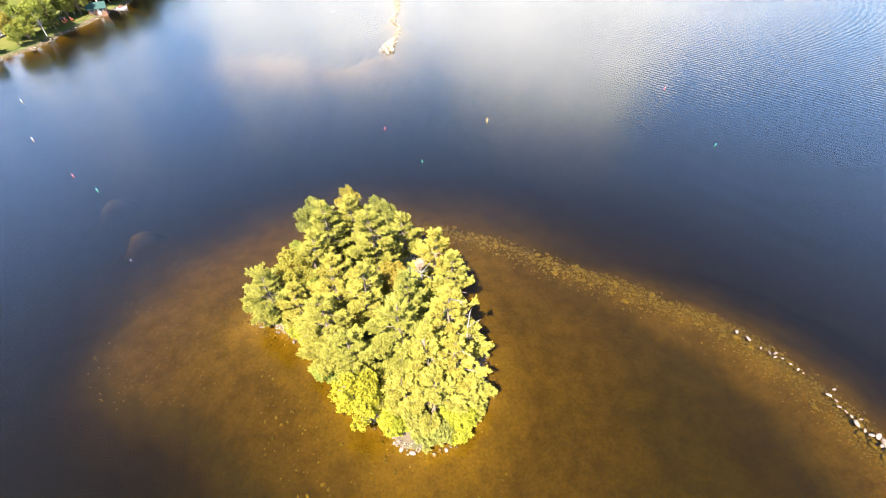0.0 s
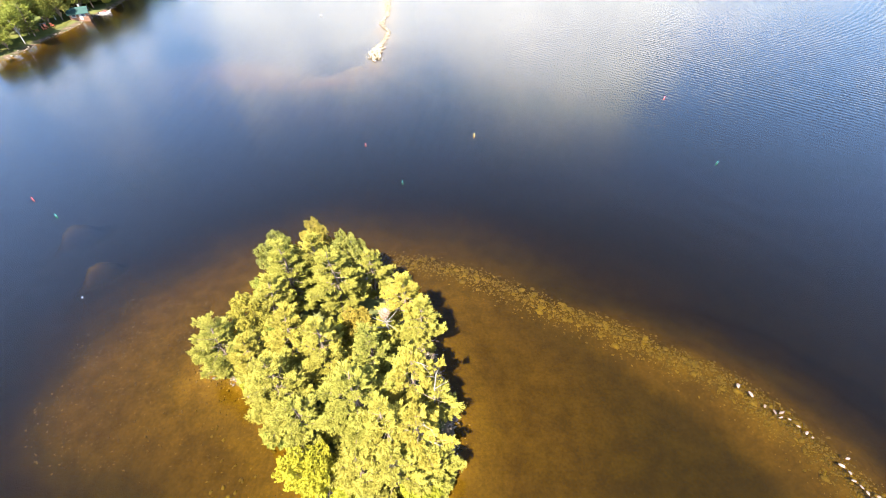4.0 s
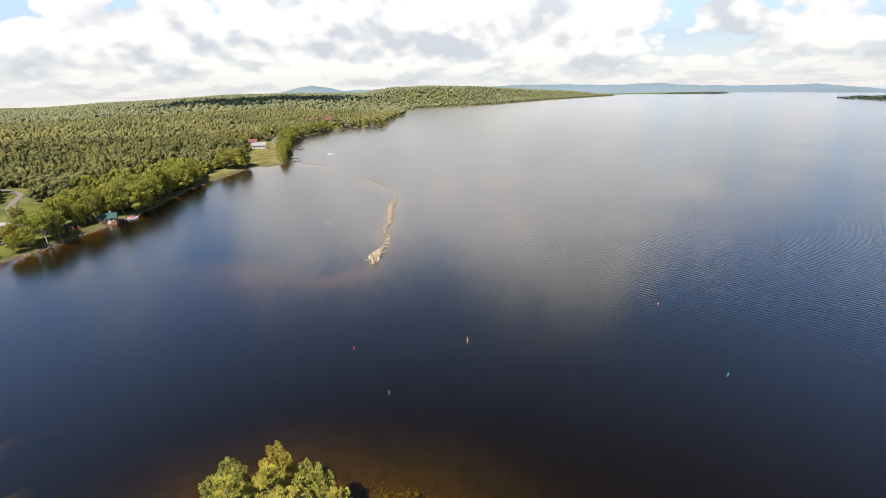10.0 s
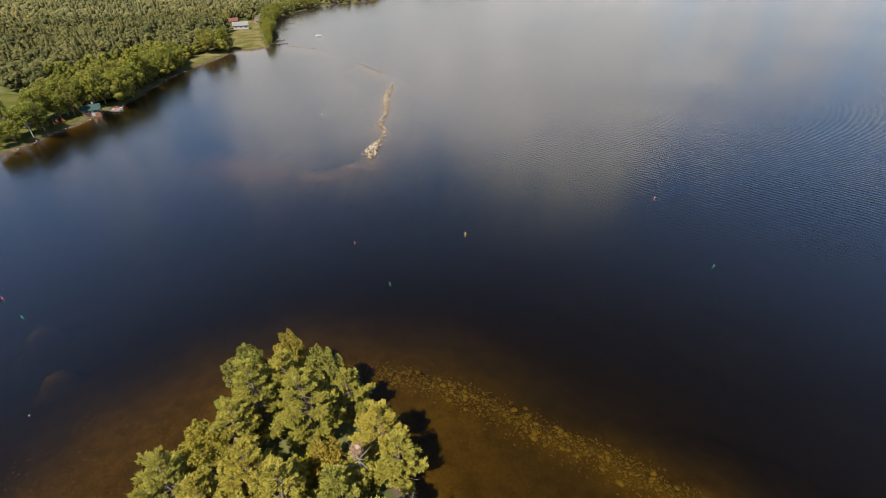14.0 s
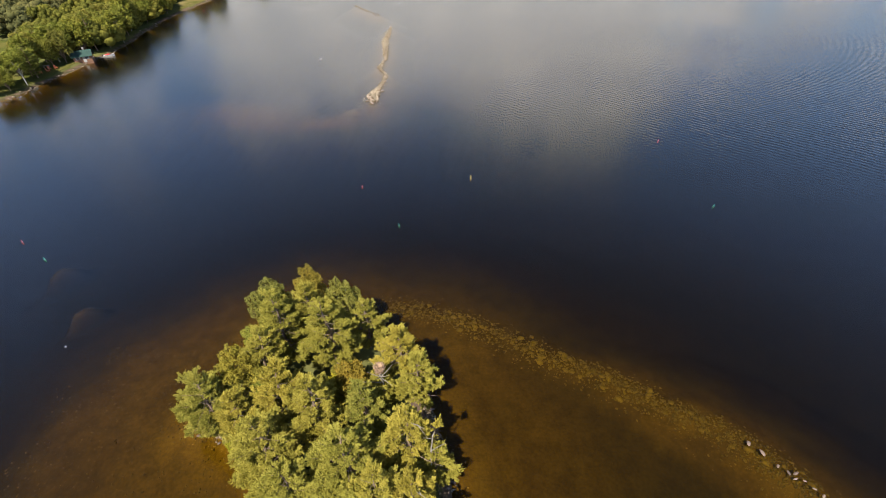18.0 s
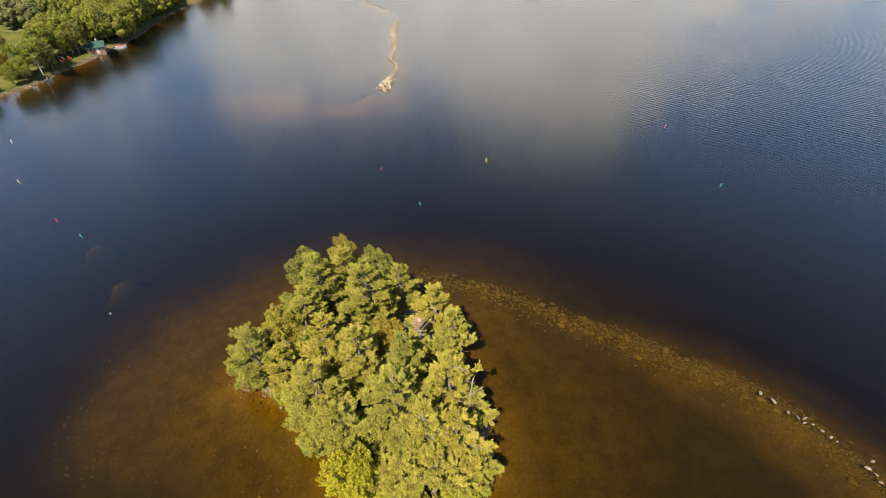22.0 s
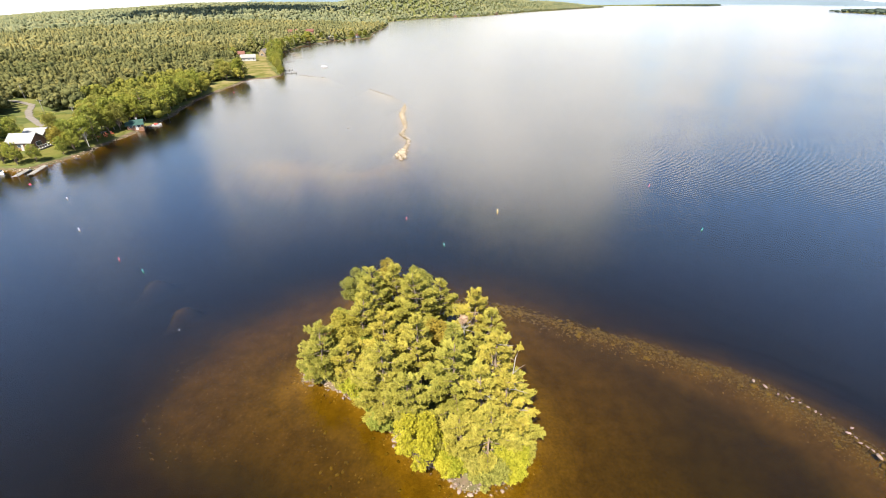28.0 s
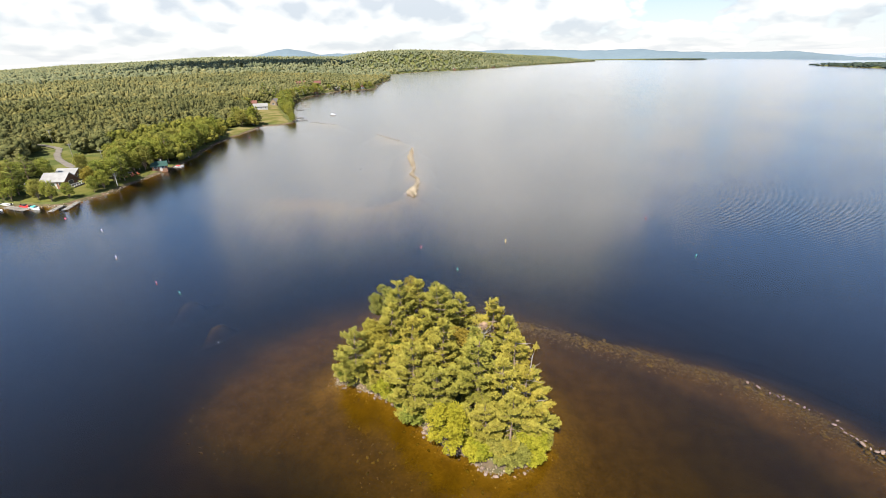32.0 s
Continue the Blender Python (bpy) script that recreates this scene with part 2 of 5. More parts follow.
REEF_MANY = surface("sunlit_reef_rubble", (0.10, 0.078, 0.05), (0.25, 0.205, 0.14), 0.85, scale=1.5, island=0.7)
STONE_WET = surface("drowned_cobble", (0.058, 0.047, 0.016), (0.125, 0.102, 0.038), 0.7, scale=2.2, each=0.35, island=0.0)
STONE_WET_MANY = surface("drowned_gravel", (0.046, 0.038, 0.014), (0.104, 0.086, 0.033), 0.7, scale=2.2, island=0.55)
PEBBLE = surface("drowned_pebbles", (0.026, 0.020, 0.006), (0.060, 0.046, 0.015), 0.7, scale=2.2, island=0.6)
ROAD = surface("gravel_drive", (0.085, 0.075, 0.062), (0.12, 0.105, 0.088), 0.95, scale=0.6)
ROOF_WHITE = surface("pale_metal_roof", (0.125, 0.123, 0.118), (0.175, 0.172, 0.165), 0.5, metal=0.1, scale=0.8)
ROOF_GREEN = surface("green_metal_roof", (0.005, 0.026, 0.021), (0.008, 0.040, 0.032), 0.5, metal=0.1, scale=0.8)
ROOF_DARK = surface("dark_shingle_roof", (0.07, 0.065, 0.06), (0.13, 0.12, 0.11), 0.9, scale=2.0)
ROOF_RED = surface("red_brown_roof", (0.075, 0.032, 0.024), (0.11, 0.05, 0.038), 0.8, scale=2.0)
WALL_BROWN = surface("brown_timber_wall", (0.10, 0.055, 0.035), (0.18, 0.10, 0.065), 0.85, scale=2.0)
WALL_TAN = surface("tan_timber_wall", (0.12, 0.09, 0.055), (0.17, 0.13, 0.085), 0.85, scale=2.0)
WALL_WHITE = surface("white_painted_wall", (0.24, 0.235, 0.225), (0.30, 0.295, 0.285), 0.7, scale=2.0)
WALL_RED = surface("red_painted_wall", (0.12, 0.028, 0.02), (0.16, 0.04, 0.03), 0.8, scale=2.0)
GLASS_DARK = surface("dark_window_glass", (0.02, 0.025, 0.03), (0.04, 0.05, 0.06), 0.08, scale=1.0)
PLANK = surface("weathered_planks", (0.10, 0.092, 0.08), (0.16, 0.148, 0.13), 0.9, scale=3.0, each=0.4)
CONCRETE = surface("grey_concrete", (0.14, 0.135, 0.125), (0.20, 0.19, 0.175), 0.9, scale=2.0)
RED_PAINT = surface("red_buoy_paint", (0.40, 0.03, 0.03), (0.50, 0.05, 0.045), 0.4)
GREEN_PAINT = surface("green_buoy_paint", (0.01, 0.20, 0.12), (0.02, 0.28, 0.17), 0.4)
WHITE_PAINT = surface("white_gelcoat", (0.34, 0.34, 0.33), (0.42, 0.42, 0.41), 0.3)
ORANGE_PAINT = surface("orange_paint", (0.30, 0.065, 0.018), (0.38, 0.10, 0.028), 0.45)
YELLOW_PAINT = surface("yellow_buoy_paint", (0.52, 0.36, 0.08), (0.62, 0.45, 0.12), 0.4)
TEAL_PAINT = surface("teal_paint", (0.02, 0.25, 0.25), (0.05, 0.36, 0.34), 0.4)
BLACK_RUBBER = surface("black_rubber", (0.015, 0.015, 0.016), (0.03, 0.03, 0.03), 0.7)
# the blue of distant air is painted into the hills' base colour
MOUNTAIN = surface("hazed_mountain", (0.078, 0.106, 0.126), (0.088, 0.118, 0.138), 1.0, scale=0.004)

# lake water: a clear tea-brown surface with a moving skin of ripples
WATER, n = material("tea_brown_lake_water")
at = n.add("ShaderNodeTexCoord", 3)
sepw = n.tree.nodes.new("ShaderNodeSeparateXYZ")
n.tree.links.new(at, sepw.inputs[0])
calm = n.smooth(n.noise(at, 0.018, 3.0, 0.5, 0.6), 0.36, 0.64)
spin = n.add("ShaderNodeMapping", 0, None, Vector=at, Rotation=(0, 0, radians(27)), Scale=(0.85, 1.3, 1.0))
small = n.noise(spin, 1.9, 4.0, 0.62, 0.4)
turned = n.add("ShaderNodeMapping", 0, None, Vector=at, Rotation=(0, 0, radians(-43)))
swell = n.add("ShaderNodeTexWave", 1, {"wave_profile": "SIN"}, Vector=turned, Scale=0.24, Distortion=3.5, Detail=3.0, Detail_Scale=0.8, Detail_Roughness=0.6)
across = n.add("ShaderNodeMapping", 0, None, Vector=at, Rotation=(0, 0, radians(-78)))
chop = n.add("ShaderNodeTexWave", 1, {"wave_profile": "SIN"}, Vector=across, Scale=0.24, Distortion=9.0, Detail=3.0, Detail_Scale=0.9, Detail_Roughness=0.6)
patch = n.smooth(n.noise(n.vmath("ADD", at, (40.0, 12.0, 0.0)), 0.016, 3.0, 0.5, 0.4), 0.34, 0.62)
open_ = n.math("MULTIPLY", n.smooth(sepw.outputs[0], -30.0, 40.0), n.smooth(sepw.outputs[1], 30.0, 85.0))
relief = n.math("MULTIPLY", small, n.math("ADD", n.math("MULTIPLY", calm, 0.016), 0.012))
relief = n.math("ADD", relief, n.math("MULTIPLY", chop, n.math("ADD", n.math("MULTIPLY", calm, 0.004), 0.001)))
relief = n.math("ADD", relief, n.math("MULTIPLY", swell, n.math("MULTIPLY", n.math("ADD", n.math("MULTIPLY", patch, 0.85), 0.15), n.math("ADD", n.math("MULTIPLY", open_, 0.021), 0.005))))
skin = n.add("ShaderNodeBump", 0, None, Strength=1.0, Distance=1.0, Height=relief)
clear = n.add("ShaderNodeBsdfTransparent", 0, None, Color=(0.682, 0.572, 0.225, 1))
gloss = n.add("ShaderNodeBsdfGlossy", 0, None, Color=(1, 1, 1, 1), Roughness=0.15, Normal=skin)
finish(n, n.add("ShaderNodeMixShader", 0, None, i0=n.add("ShaderNodeFresnel", 0, None, IOR=1.333, Normal=skin), i1=clear, i2=gloss))

# the ground: sand and gravel on the lake bed, leaf litter and grass on land
GROUND, n = material("lake_bed_and_shore")
at = n.add("ShaderNodeTexCoord", 3)
sep = n.tree.nodes.new("ShaderNodeSeparateXYZ")
n.tree.links.new(at, sep.inputs[0])
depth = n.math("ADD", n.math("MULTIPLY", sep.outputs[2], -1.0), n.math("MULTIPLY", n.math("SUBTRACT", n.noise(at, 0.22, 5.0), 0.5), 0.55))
# light lost in deep water is painted in: bed colour darkens with depth
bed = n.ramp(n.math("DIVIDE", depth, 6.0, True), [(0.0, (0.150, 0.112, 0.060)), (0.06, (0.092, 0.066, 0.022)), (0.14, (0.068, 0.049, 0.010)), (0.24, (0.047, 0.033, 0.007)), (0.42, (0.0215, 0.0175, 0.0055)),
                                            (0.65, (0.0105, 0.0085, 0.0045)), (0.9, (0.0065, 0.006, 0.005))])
grain = n.ramp(n.noise(at, 3.0, 6.0, 0.65), [(0.3, g3(0.72)), (0.7, g3(1.22))])
weed = n.ramp(n.noise(at, 0.55, 4.0, 0.6), [(0.36, g3(0.78)), (0.6, g3(1.08))])
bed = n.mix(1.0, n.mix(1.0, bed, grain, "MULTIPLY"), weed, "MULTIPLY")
litter = n.mix(n.smooth(n.noise(at, 0.08, 6.0, 0.6), 0.4, 0.6), (0.045, 0.055, 0.018), (0.085, 0.085, 0.030))
bank = n.mix(n.smooth(n.noise(at, 0.5, 5.0), 0.42, 0.6), (0.085, 0.060, 0.042), (0.050, 0.046, 0.022))
land = n.mix(n.smooth(sep.outputs[2], 0.30, 0.62), bank, litter)
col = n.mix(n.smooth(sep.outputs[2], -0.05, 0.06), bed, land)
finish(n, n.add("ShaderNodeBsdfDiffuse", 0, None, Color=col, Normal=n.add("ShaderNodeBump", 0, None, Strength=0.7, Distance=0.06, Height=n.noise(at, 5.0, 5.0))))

GRASS_DRY, n = material("dry_straw_grass")
at = n.add("ShaderNodeTexCoord", 3)
gcol = n.mix(n.smooth(n.noise(at, 0.09, 5.0, 0.6), 0.38, 0.60), (0.066, 0.066, 0.018), (0.120, 0.100, 0.044))
gcol = n.mix(1.0, gcol, n.ramp(n.noise(at, 3.0, 4.0, 0.7), [(0.3, g3(0.8)), (0.7, g3(1.2))]), "MULTIPLY")
finish(n, n.add("ShaderNodeBsdfDiffuse", 0, None, Color=gcol))

GRASS, n = material("mown_grass")
at = n.add("ShaderNodeTexCoord", 3)
gcol = n.mix(n.smooth(n.noise(at, 0.12, 5.0, 0.6), 0.36, 0.62), (0.050, 0.058, 0.014), (0.078, 0.074, 0.022))
gcol = n.mix(1.0, gcol, n.ramp(n.noise(at, 4.0, 4.0, 0.7), [(0.3, g3(0.8)), (0.7, g3(1.2))]), "MULTIPLY")
finish(n, n.add("ShaderNodeBsdfDiffuse", 0, None, Color=gcol))


# ---- mesh tools ----
def np_mesh(name, verts, tris):
    verts, tris = np.asarray(verts, np.float32), np.asarray(tris, np.int32)
    k = tris.shape[1]
    me = bpy.data.meshes.new(name)
    me.vertices.add(len(verts))
    me.vertices.foreach_set("co", verts.ravel())
    me.loops.add(tris.size)
    me.loops.foreach_set("vertex_index", tris.ravel())
    me.polygons.add(len(tris))
    me.polygons.foreach_set("loop_start", np.arange(0, tris.size, k, dtype=np.int32))
    me.update(calc_edges=True)
    return me


def part(name, bm, mat, parent=None, label=""):
    """Links a bmesh or a mesh as one object, under a thing or a part."""
    if isinstance(bm, bmesh.types.BMesh):
        me = bpy.data.meshes.new(name)
        bm.to_mesh(me)
        bm.free()
    else:
        me = bm
    if not me.materials:
        me.materials.append(mat)
    ob = new(name, me)
    ob.parent = parent
    if label:
        ob["label"] = label
    return ob


def thing(name, m, label, category, group="", kind=""):
    ob = tagged(new(name), label, category, group, kind)
    ob.matrix_basis = m
    return ob


def box(bm, x0, y0, z0, x1, y1, z1, bevel=0.0):
    vs = bmesh.ops.create_cube(bm, size=1.0)["verts"]
    for v in vs:
        v.co = Vector(((x0 + x1) / 2 + v.co.x * (x1 - x0), (y0 + y1) / 2 + v.co.y * (y1 - y0), (z0 + z1) / 2 + v.co.z * (z1 - z0)))
    if bevel:
        bmesh.ops.bevel(bm, geom=list({e for v in vs for e in v.link_edges}), offset=bevel, segments=1, affect="EDGES")


def boxes(*rows, bevel=0.0):
    bm = bmesh.new()
    for r in rows:
        box(bm, *r, bevel=bevel)
    return bm


def lathe(profile, sides=14):
    """A turned body from rows of radius and height."""
    bm = bmesh.new()
    rings = []
    for r, z in profile:
        rings.append([bm.verts.new((r * math.cos(a), r * math.sin(a), z)) for a in (2 * math.pi * i / sides for i in range(sides))])
    for a, b in zip(rings, rings[1:]):
        for i in range(sides):
            bm.faces.new((a[i], a[(i + 1) % sides], b[(i + 1) % sides], b[i]))
    bm.faces.new(list(reversed(rings[0])))
    bm.faces.new(rings[-1])
    return bm


def tubes(paths, sides=6):
    """Tapered tubes along paths of (x, y, z, radius), as verts and quads."""
    V, F, base = [], [], 0
    ring = np.array([(math.cos(2 * math.pi * i / sides), math.sin(2 * math.pi * i / sides)) for i in range(sides)])
    for p in paths:
        p = np.asarray(p, float)
        d = np.gradient(p[:, :3], axis=0)
        d /= np.linalg.norm(d, axis=1, keepdims=True) + 1e-9
        ref = np.where(np.abs(d[:, 2:3]) > 0.9, [[1.0, 0, 0]], [[0, 0, 1.0]])
        u = np.cross(d, ref)
        u /= np.linalg.norm(u, axis=1, keepdims=True) + 1e-9
        w = np.cross(d, u)
        v = p[:, None, :3] + p[:, None, 3:4] * (ring[None, :, :1] * u[:, None] + ring[None, :, 1:] * w[:, None])
        V.append(v.reshape(-1, 3))
        for k in range(len(p) - 1):
            for i in range(sides):
                j = (i + 1) % sides
                F.append((base + k * sides + i, base + k * sides + j, base + (k + 1) * sides + j, base + (k + 1) * sides + i))
        base += len(p) * sides
    return np.concatenate(V), np.array(F)


def scatter(tv, tf, pos, scale, spin):
    """Many copies of one small template as verts and faces of one mesh."""
    pos, scale, spin = np.asarray(pos, float), np.asarray(scale, float), np.asarray(spin, float)
    c, s = np.cos(spin)[:, None], np.sin(spin)[:, None]
    v = tv[None] * scale[:, None, :]
    v = np.stack([v[..., 0] * c - v[..., 1] * s, v[..., 0] * s + v[..., 1] * c, v[..., 2]], -1) + pos[:, None]
    f = tf[None] + (np.arange(len(pos)) * len(tv))[:, None, None]
    return v.reshape(-1, 3), f.reshape(-1, tf.shape[1])


def join(sets):
    V, F, base = [], [], 0
    for v, f in sets:
        V.append(v)
        F.append(f + base)
        base += len(v)
    return np.concatenate(V), np.concatenate(F)


def stone_template(rng, flat=0.6, around=7, up=4):
    """A rounded boulder of some forty triangles."""
    V, F = [(0, 0, -flat)], []
    lump = rng.uniform(0.78, 1.12, (up, around))
    for k in range(1, up):
        a = math.pi * k / up - math.pi / 2
        for i in range(around):
            t = 2 * math.pi * (i + 0.5 * (k % 2)) / around
            r = lump[k, i]
            V.append((r * math.cos(a) * math.cos(t), r * math.cos(a) * math.sin(t) * 0.8, r * flat * math.sin(a)))
    V.append((0, 0, flat * rng.uniform(0.8, 1.0)))
    top = len(V) - 1
    row = lambda k, i: 1 + (k - 1) * around + i % around
    for i in range(around):
        F.append((0, row(1, i + 1), row(1, i)))
        F.append((top, row(up - 1, i), row(up - 1, i + 1)))
        for k in range(1, up - 1):
            F.append((row(k, i), row(k, i + 1), row(k + 1, i)))
            F.append((row(k, i + 1), row(k + 1, i + 1), row(k + 1, i)))
    return np.array(V), np.array(F)


def inside(poly, x, y):
    """Signed distance to a closed line, above nought inside it."""
    p = np.asarray(poly, float)
    q = np.roll(p, -1, axis=0)
    x, y = np.asarray(x, float), np.asarray(y, float)
    d2, odd = np.full(x.shape, 1e18), np.zeros(x.shape, bool)
    for (ax, ay), (bx, by) in zip(p, q):
        ex, ey = bx - ax, by - ay
        t = np.clip(((x - ax) * ex + (y - ay) * ey) / (ex * ex + ey * ey + 1e-12), 0, 1)
        d2 = np.minimum(d2, (x - ax - t * ex) ** 2 + (y - ay - t * ey) ** 2)
        if ay != by:
            odd ^= ((ay > y) != (by > y)) & (x < ex * (y - ay) / ey + ax)
    return np.where(odd, 1, -1) * np.sqrt(d2)


def along(line, x, y):
    """Distance to an open line."""
    p = np.asarray(line, float)
    d2 = np.full(np.shape(x), 1e18)
    for (ax, ay), (bx, by) in zip(p, p[1:]):
        ex, ey = bx - ax, by - ay
        t = np.clip(((x - ax) * ex + (y - ay) * ey) / (ex * ex + ey * ey + 1e-12), 0, 1)
        d2 = np.minimum(d2, (x - ax - t * ex) ** 2 + (y - ay - t * ey) ** 2)
    return np.sqrt(d2)


def smoothstep(a, b, v):
    t = np.clip((v - a) / (b - a), 0, 1)
    return t * t * (3 - 2 * t)


def wobble(x, y, size, seed=0.0):
    """Cheap smooth unevenness, between -1 and 1."""
    a, b = x / size + seed, y / size - seed * 1.7
    return (np.sin(2.1 * a + 1.3 * np.sin(1.7 * b)) + np.sin(2.7 * b + 1.1 * np.sin(2.3 * a + 0.7)) + 0.5 * np.sin(5.3 * a + 4.1 * b)) / 2.5


# ---- plan of the lake ----
ISLAND = [(-28.6, 23.4), (-24.3, 22.0), (-20.7, 19.6), (-18.4, 17.4), (-15.7, 13.0), (-11.5, 9.6), (-10.2, 8.0), (-7.6, 7.1), (-4.9, 7.9), (-2.6, 10.2),
          (-1.2, 14.0), (-1.4, 18.5), (-3.0, 24.0), (-5.4, 29.0), (-9.0, 33.5), (-12.5, 37.5), (-17.5, 40.0), (-22.5, 40.2), (-24.5, 36.0), (-23.0, 30.5), (-25.0, 27.0), (-28.4, 26.0)]
BAR = [(-13.0, 42.0), (-8.9, 41.2), (-2.3, 39.9), (4.7, 36.4), (10.9, 32.1), (16.2, 29.2), (20.7, 25.6), (25.4, 22.3), (28.7, 19.2), (31.0, 15.8), (33.2, 12.0), (34.2, 8.8), (35.0, 5.5), (37.0, 0.0), (40.0, -10.0)]
LAGOON = BAR + [(32.0, -16.0), (6.0, -9.0), (-9.0, 1.5), (-20.0, 6.0), (-29.0, 13.0), (-36.0, 19.0), (-43.0, 25.5), (-38.0, 32.0), (-28.0, 40.0), (-20.0, 43.5)]
SHORE = [(-1500, -700), (-600, -150), (-260, 60), (-170, 108), (-147, 116), (-129, 115.5), (-124, 127), (-121.7, 146), (-120.4, 160), (-120.8, 168), (-119.2, 185), (-123, 202), (-126.5, 237), (-124, 265),
         (-122, 300), (-112, 301), (-104, 313), (-110, 335), (-123, 385), (-138, 430), (-150, 500), (-150, 560), (-130, 642), (-95, 668), (-78, 690), (-86, 790), (-76, 1000), (-88, 1300),
         (10, 1500), (180, 1615), (445, 2090), (1060, 2900), (1090, 3050), (900, 3600), (-500, 4600), (-4800, 4600), (-4800, -700)]
RIGHT_ISLE = [(1115, 1355), (1000, 1000), (1400, 700), (1900, 900), (1700, 1300)]
FAR_LAND = [(900, 3600), (1330, 3280), (1480, 2560), (1560, 2590), (1950, 3240), (2000, 4800), (500, 4800)]
REEF = [(-18.4, 114.5), (-19.2, 120), (-17.6, 129.5), (-16.8, 138), (-19.8, 145), (-18.6, 155), (-19.4, 166), (-20.8, 180), (-19.9, 192), (-20.0, 201)]
REEF_TAIL = [(-26, 222), (-32.9, 233), (-40.9, 248)]
REEF_END = [(-72.6, 297), (-84, 305), (-95, 315)]
SHOALS = [(-53.0, 43.5, 2.4, 55, -1.9), (-62.6, 53.6, 2.2, 55, -2.3), (-43.5, 31.6, 2.4, 30, -2.3), (3.8, 19.8, 2.2, 0, -1.3), (-52, 115, 26, -24, -1.3), (-30, 108, 12, 0, -1.2), (-24, 113, 9, 40, -1.0)]
RIDGE_AZ = [-180, -70, -47, -42.5, -40, -35, -29.7, -23.8, -18, -9.2, -5.8, -1.2, 5.4, 11.3, 16.4, 19.8, 23, 180]
RIDGE_Z = [0, 0, 0, 1, 5, 21, 29, 42, 42, 36, 56, 60, 50, 30, 16, 5, 0, 0]


def ground_z(x, y):
    """Height of lake bed and land; the lake's level is 0."""
    x, y = np.asarray(x, float), np.asarray(y, float)
    sea = inside(SHORE, x, y)
    sea = sea + 1.2 * wobble(x, y, 9.0, 3.0) * smoothstep(60, 2, np.abs(sea))
    z = -np.clip(1.1 + 0.8 * -sea, 1.1, 6.0)
    lag = inside(LAGOON, x, y)
    z = np.maximum(z, -6.0 + (4.75 - 0.058 * np.clip(x, 0, 40) - 0.035 * np.clip(14 - y, 0, 24)) * smoothstep(-15.0 - 15.0 * smoothstep(20, 42, y), 3.0, lag) + 0.18 * wobble(x, y, 7.0))
    z = np.maximum(z, -6.0 + 4.3 * smoothstep(18.0, 6.0, np.hypot((x + 34) / 1.38, y - 22.5)))
    isle = inside(ISLAND, x, y) + 0.5 * wobble(x, y, 2.4, 1.0)
    z = np.maximum(z, -0.15 + 0.17 * np.minimum(isle, 0) - 0.01 * np.minimum(isle, 0) ** 2)
    z = np.where(isle > -0.6, np.maximum(z, -0.12 + 0.95 * smoothstep(-0.6, 3.0, isle) + 0.1 * wobble(x, y, 1.7)), z)
    bar = along(BAR, x, y) + 0.5 * wobble(x, y, 3.1, 2.0)
    crest = -1.35 + 0.85 * smoothstep(2, 31, x)
    z = np.maximum(z, crest - 0.34 * np.maximum(bar, 0))
    reef = along(REEF, x, y)
    z = np.maximum(z, -0.3 - 0.6 * reef)
    z = np.maximum(z, -0.25 - 0.5 * np.minimum(along(REEF_TAIL, x, y), along(REEF_END, x, y)))
    for sx, sy, r, turn, top in SHOALS:
        c_, s_ = math.cos(radians(turn)), math.sin(radians(turn))
        q = 0.75 * np.hypot((x - sx) * c_ + (y - sy) * s_, (-(x - sx) * s_ + (y - sy) * c_) * 2.1) / r + 0.18 * wobble(x, y, 2.0, 5.0)
        z = np.maximum(z, -6.0 + (6.0 + top) * np.exp(-q ** 2))
    far = np.maximum(inside(RIGHT_ISLE, x, y), inside(FAR_LAND, x, y))
    az, dist = np.degrees(np.arctan2(x, y)), np.hypot(x, y)
    hill = np.interp(az, RIDGE_AZ, RIDGE_Z) * smoothstep(500, 2300, dist) * smoothstep(4600, 3000, dist)
    land = -0.25 + 1.5 * (1 - np.exp(-np.maximum(sea, 0) / 4.5)) + 0.018 * np.clip(sea, 0, 250) + hill * smoothstep(0, 250, sea) + 0.25 * wobble(x, y, 23.0) * smoothstep(2, 20, sea)
    z = np.where(sea > 0, np.maximum(z, land), z)
    return np.where(far > 0, np.maximum(z, -0.2 + 2.5 * smoothstep(0, 30, far)), z)


def gz(x, y):
    return float(ground_z(np.array([x]), np.array([y]))[0])


def steps(*spans):
    """Grid lines: rows of (from, to, spacing)."""
    return np.unique(np.round(np.concatenate([np.arange(a, b, s) for a, b, s in spans]), 3))


gx = steps((-4900, -1000, 120), (-1000, -280, 24), (-280, -72, 2.4), (-72, 52, 0.68), (52, 300, 10), (300, 1200, 40), (1200, 4920, 120))
gy = steps((-4900, -600, 200), (-600, -30, 30), (-30, 60, 0.68), (60, 330, 2.4), (330, 1000, 12), (1000, 2200, 40), (2200, 4920, 120))
X, Y = np.meshgrid(gx, gy)
Z = ground_z(X.ravel(), Y.ravel())
ids = np.arange(X.size).reshape(X.shape)
quads = np.stack([ids[:-1, :-1], ids[:-1, 1:], ids[1:, 1:], ids[1:, :-1]], -1).reshape(-1, 4)
me = np_mesh("ground", np.stack([X.ravel(), Y.ravel(), Z], -1), quads)
me.polygons.foreach_set("use_smooth", np.ones(len(quads), bool))
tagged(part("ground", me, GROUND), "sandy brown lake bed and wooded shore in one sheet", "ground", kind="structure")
me = np_mesh("water", [(-4900, -4900, 0), (4900, -4900, 0), (4900, 4900, 0), (-4900, 4900, 0)], [(0, 1, 2, 3)])
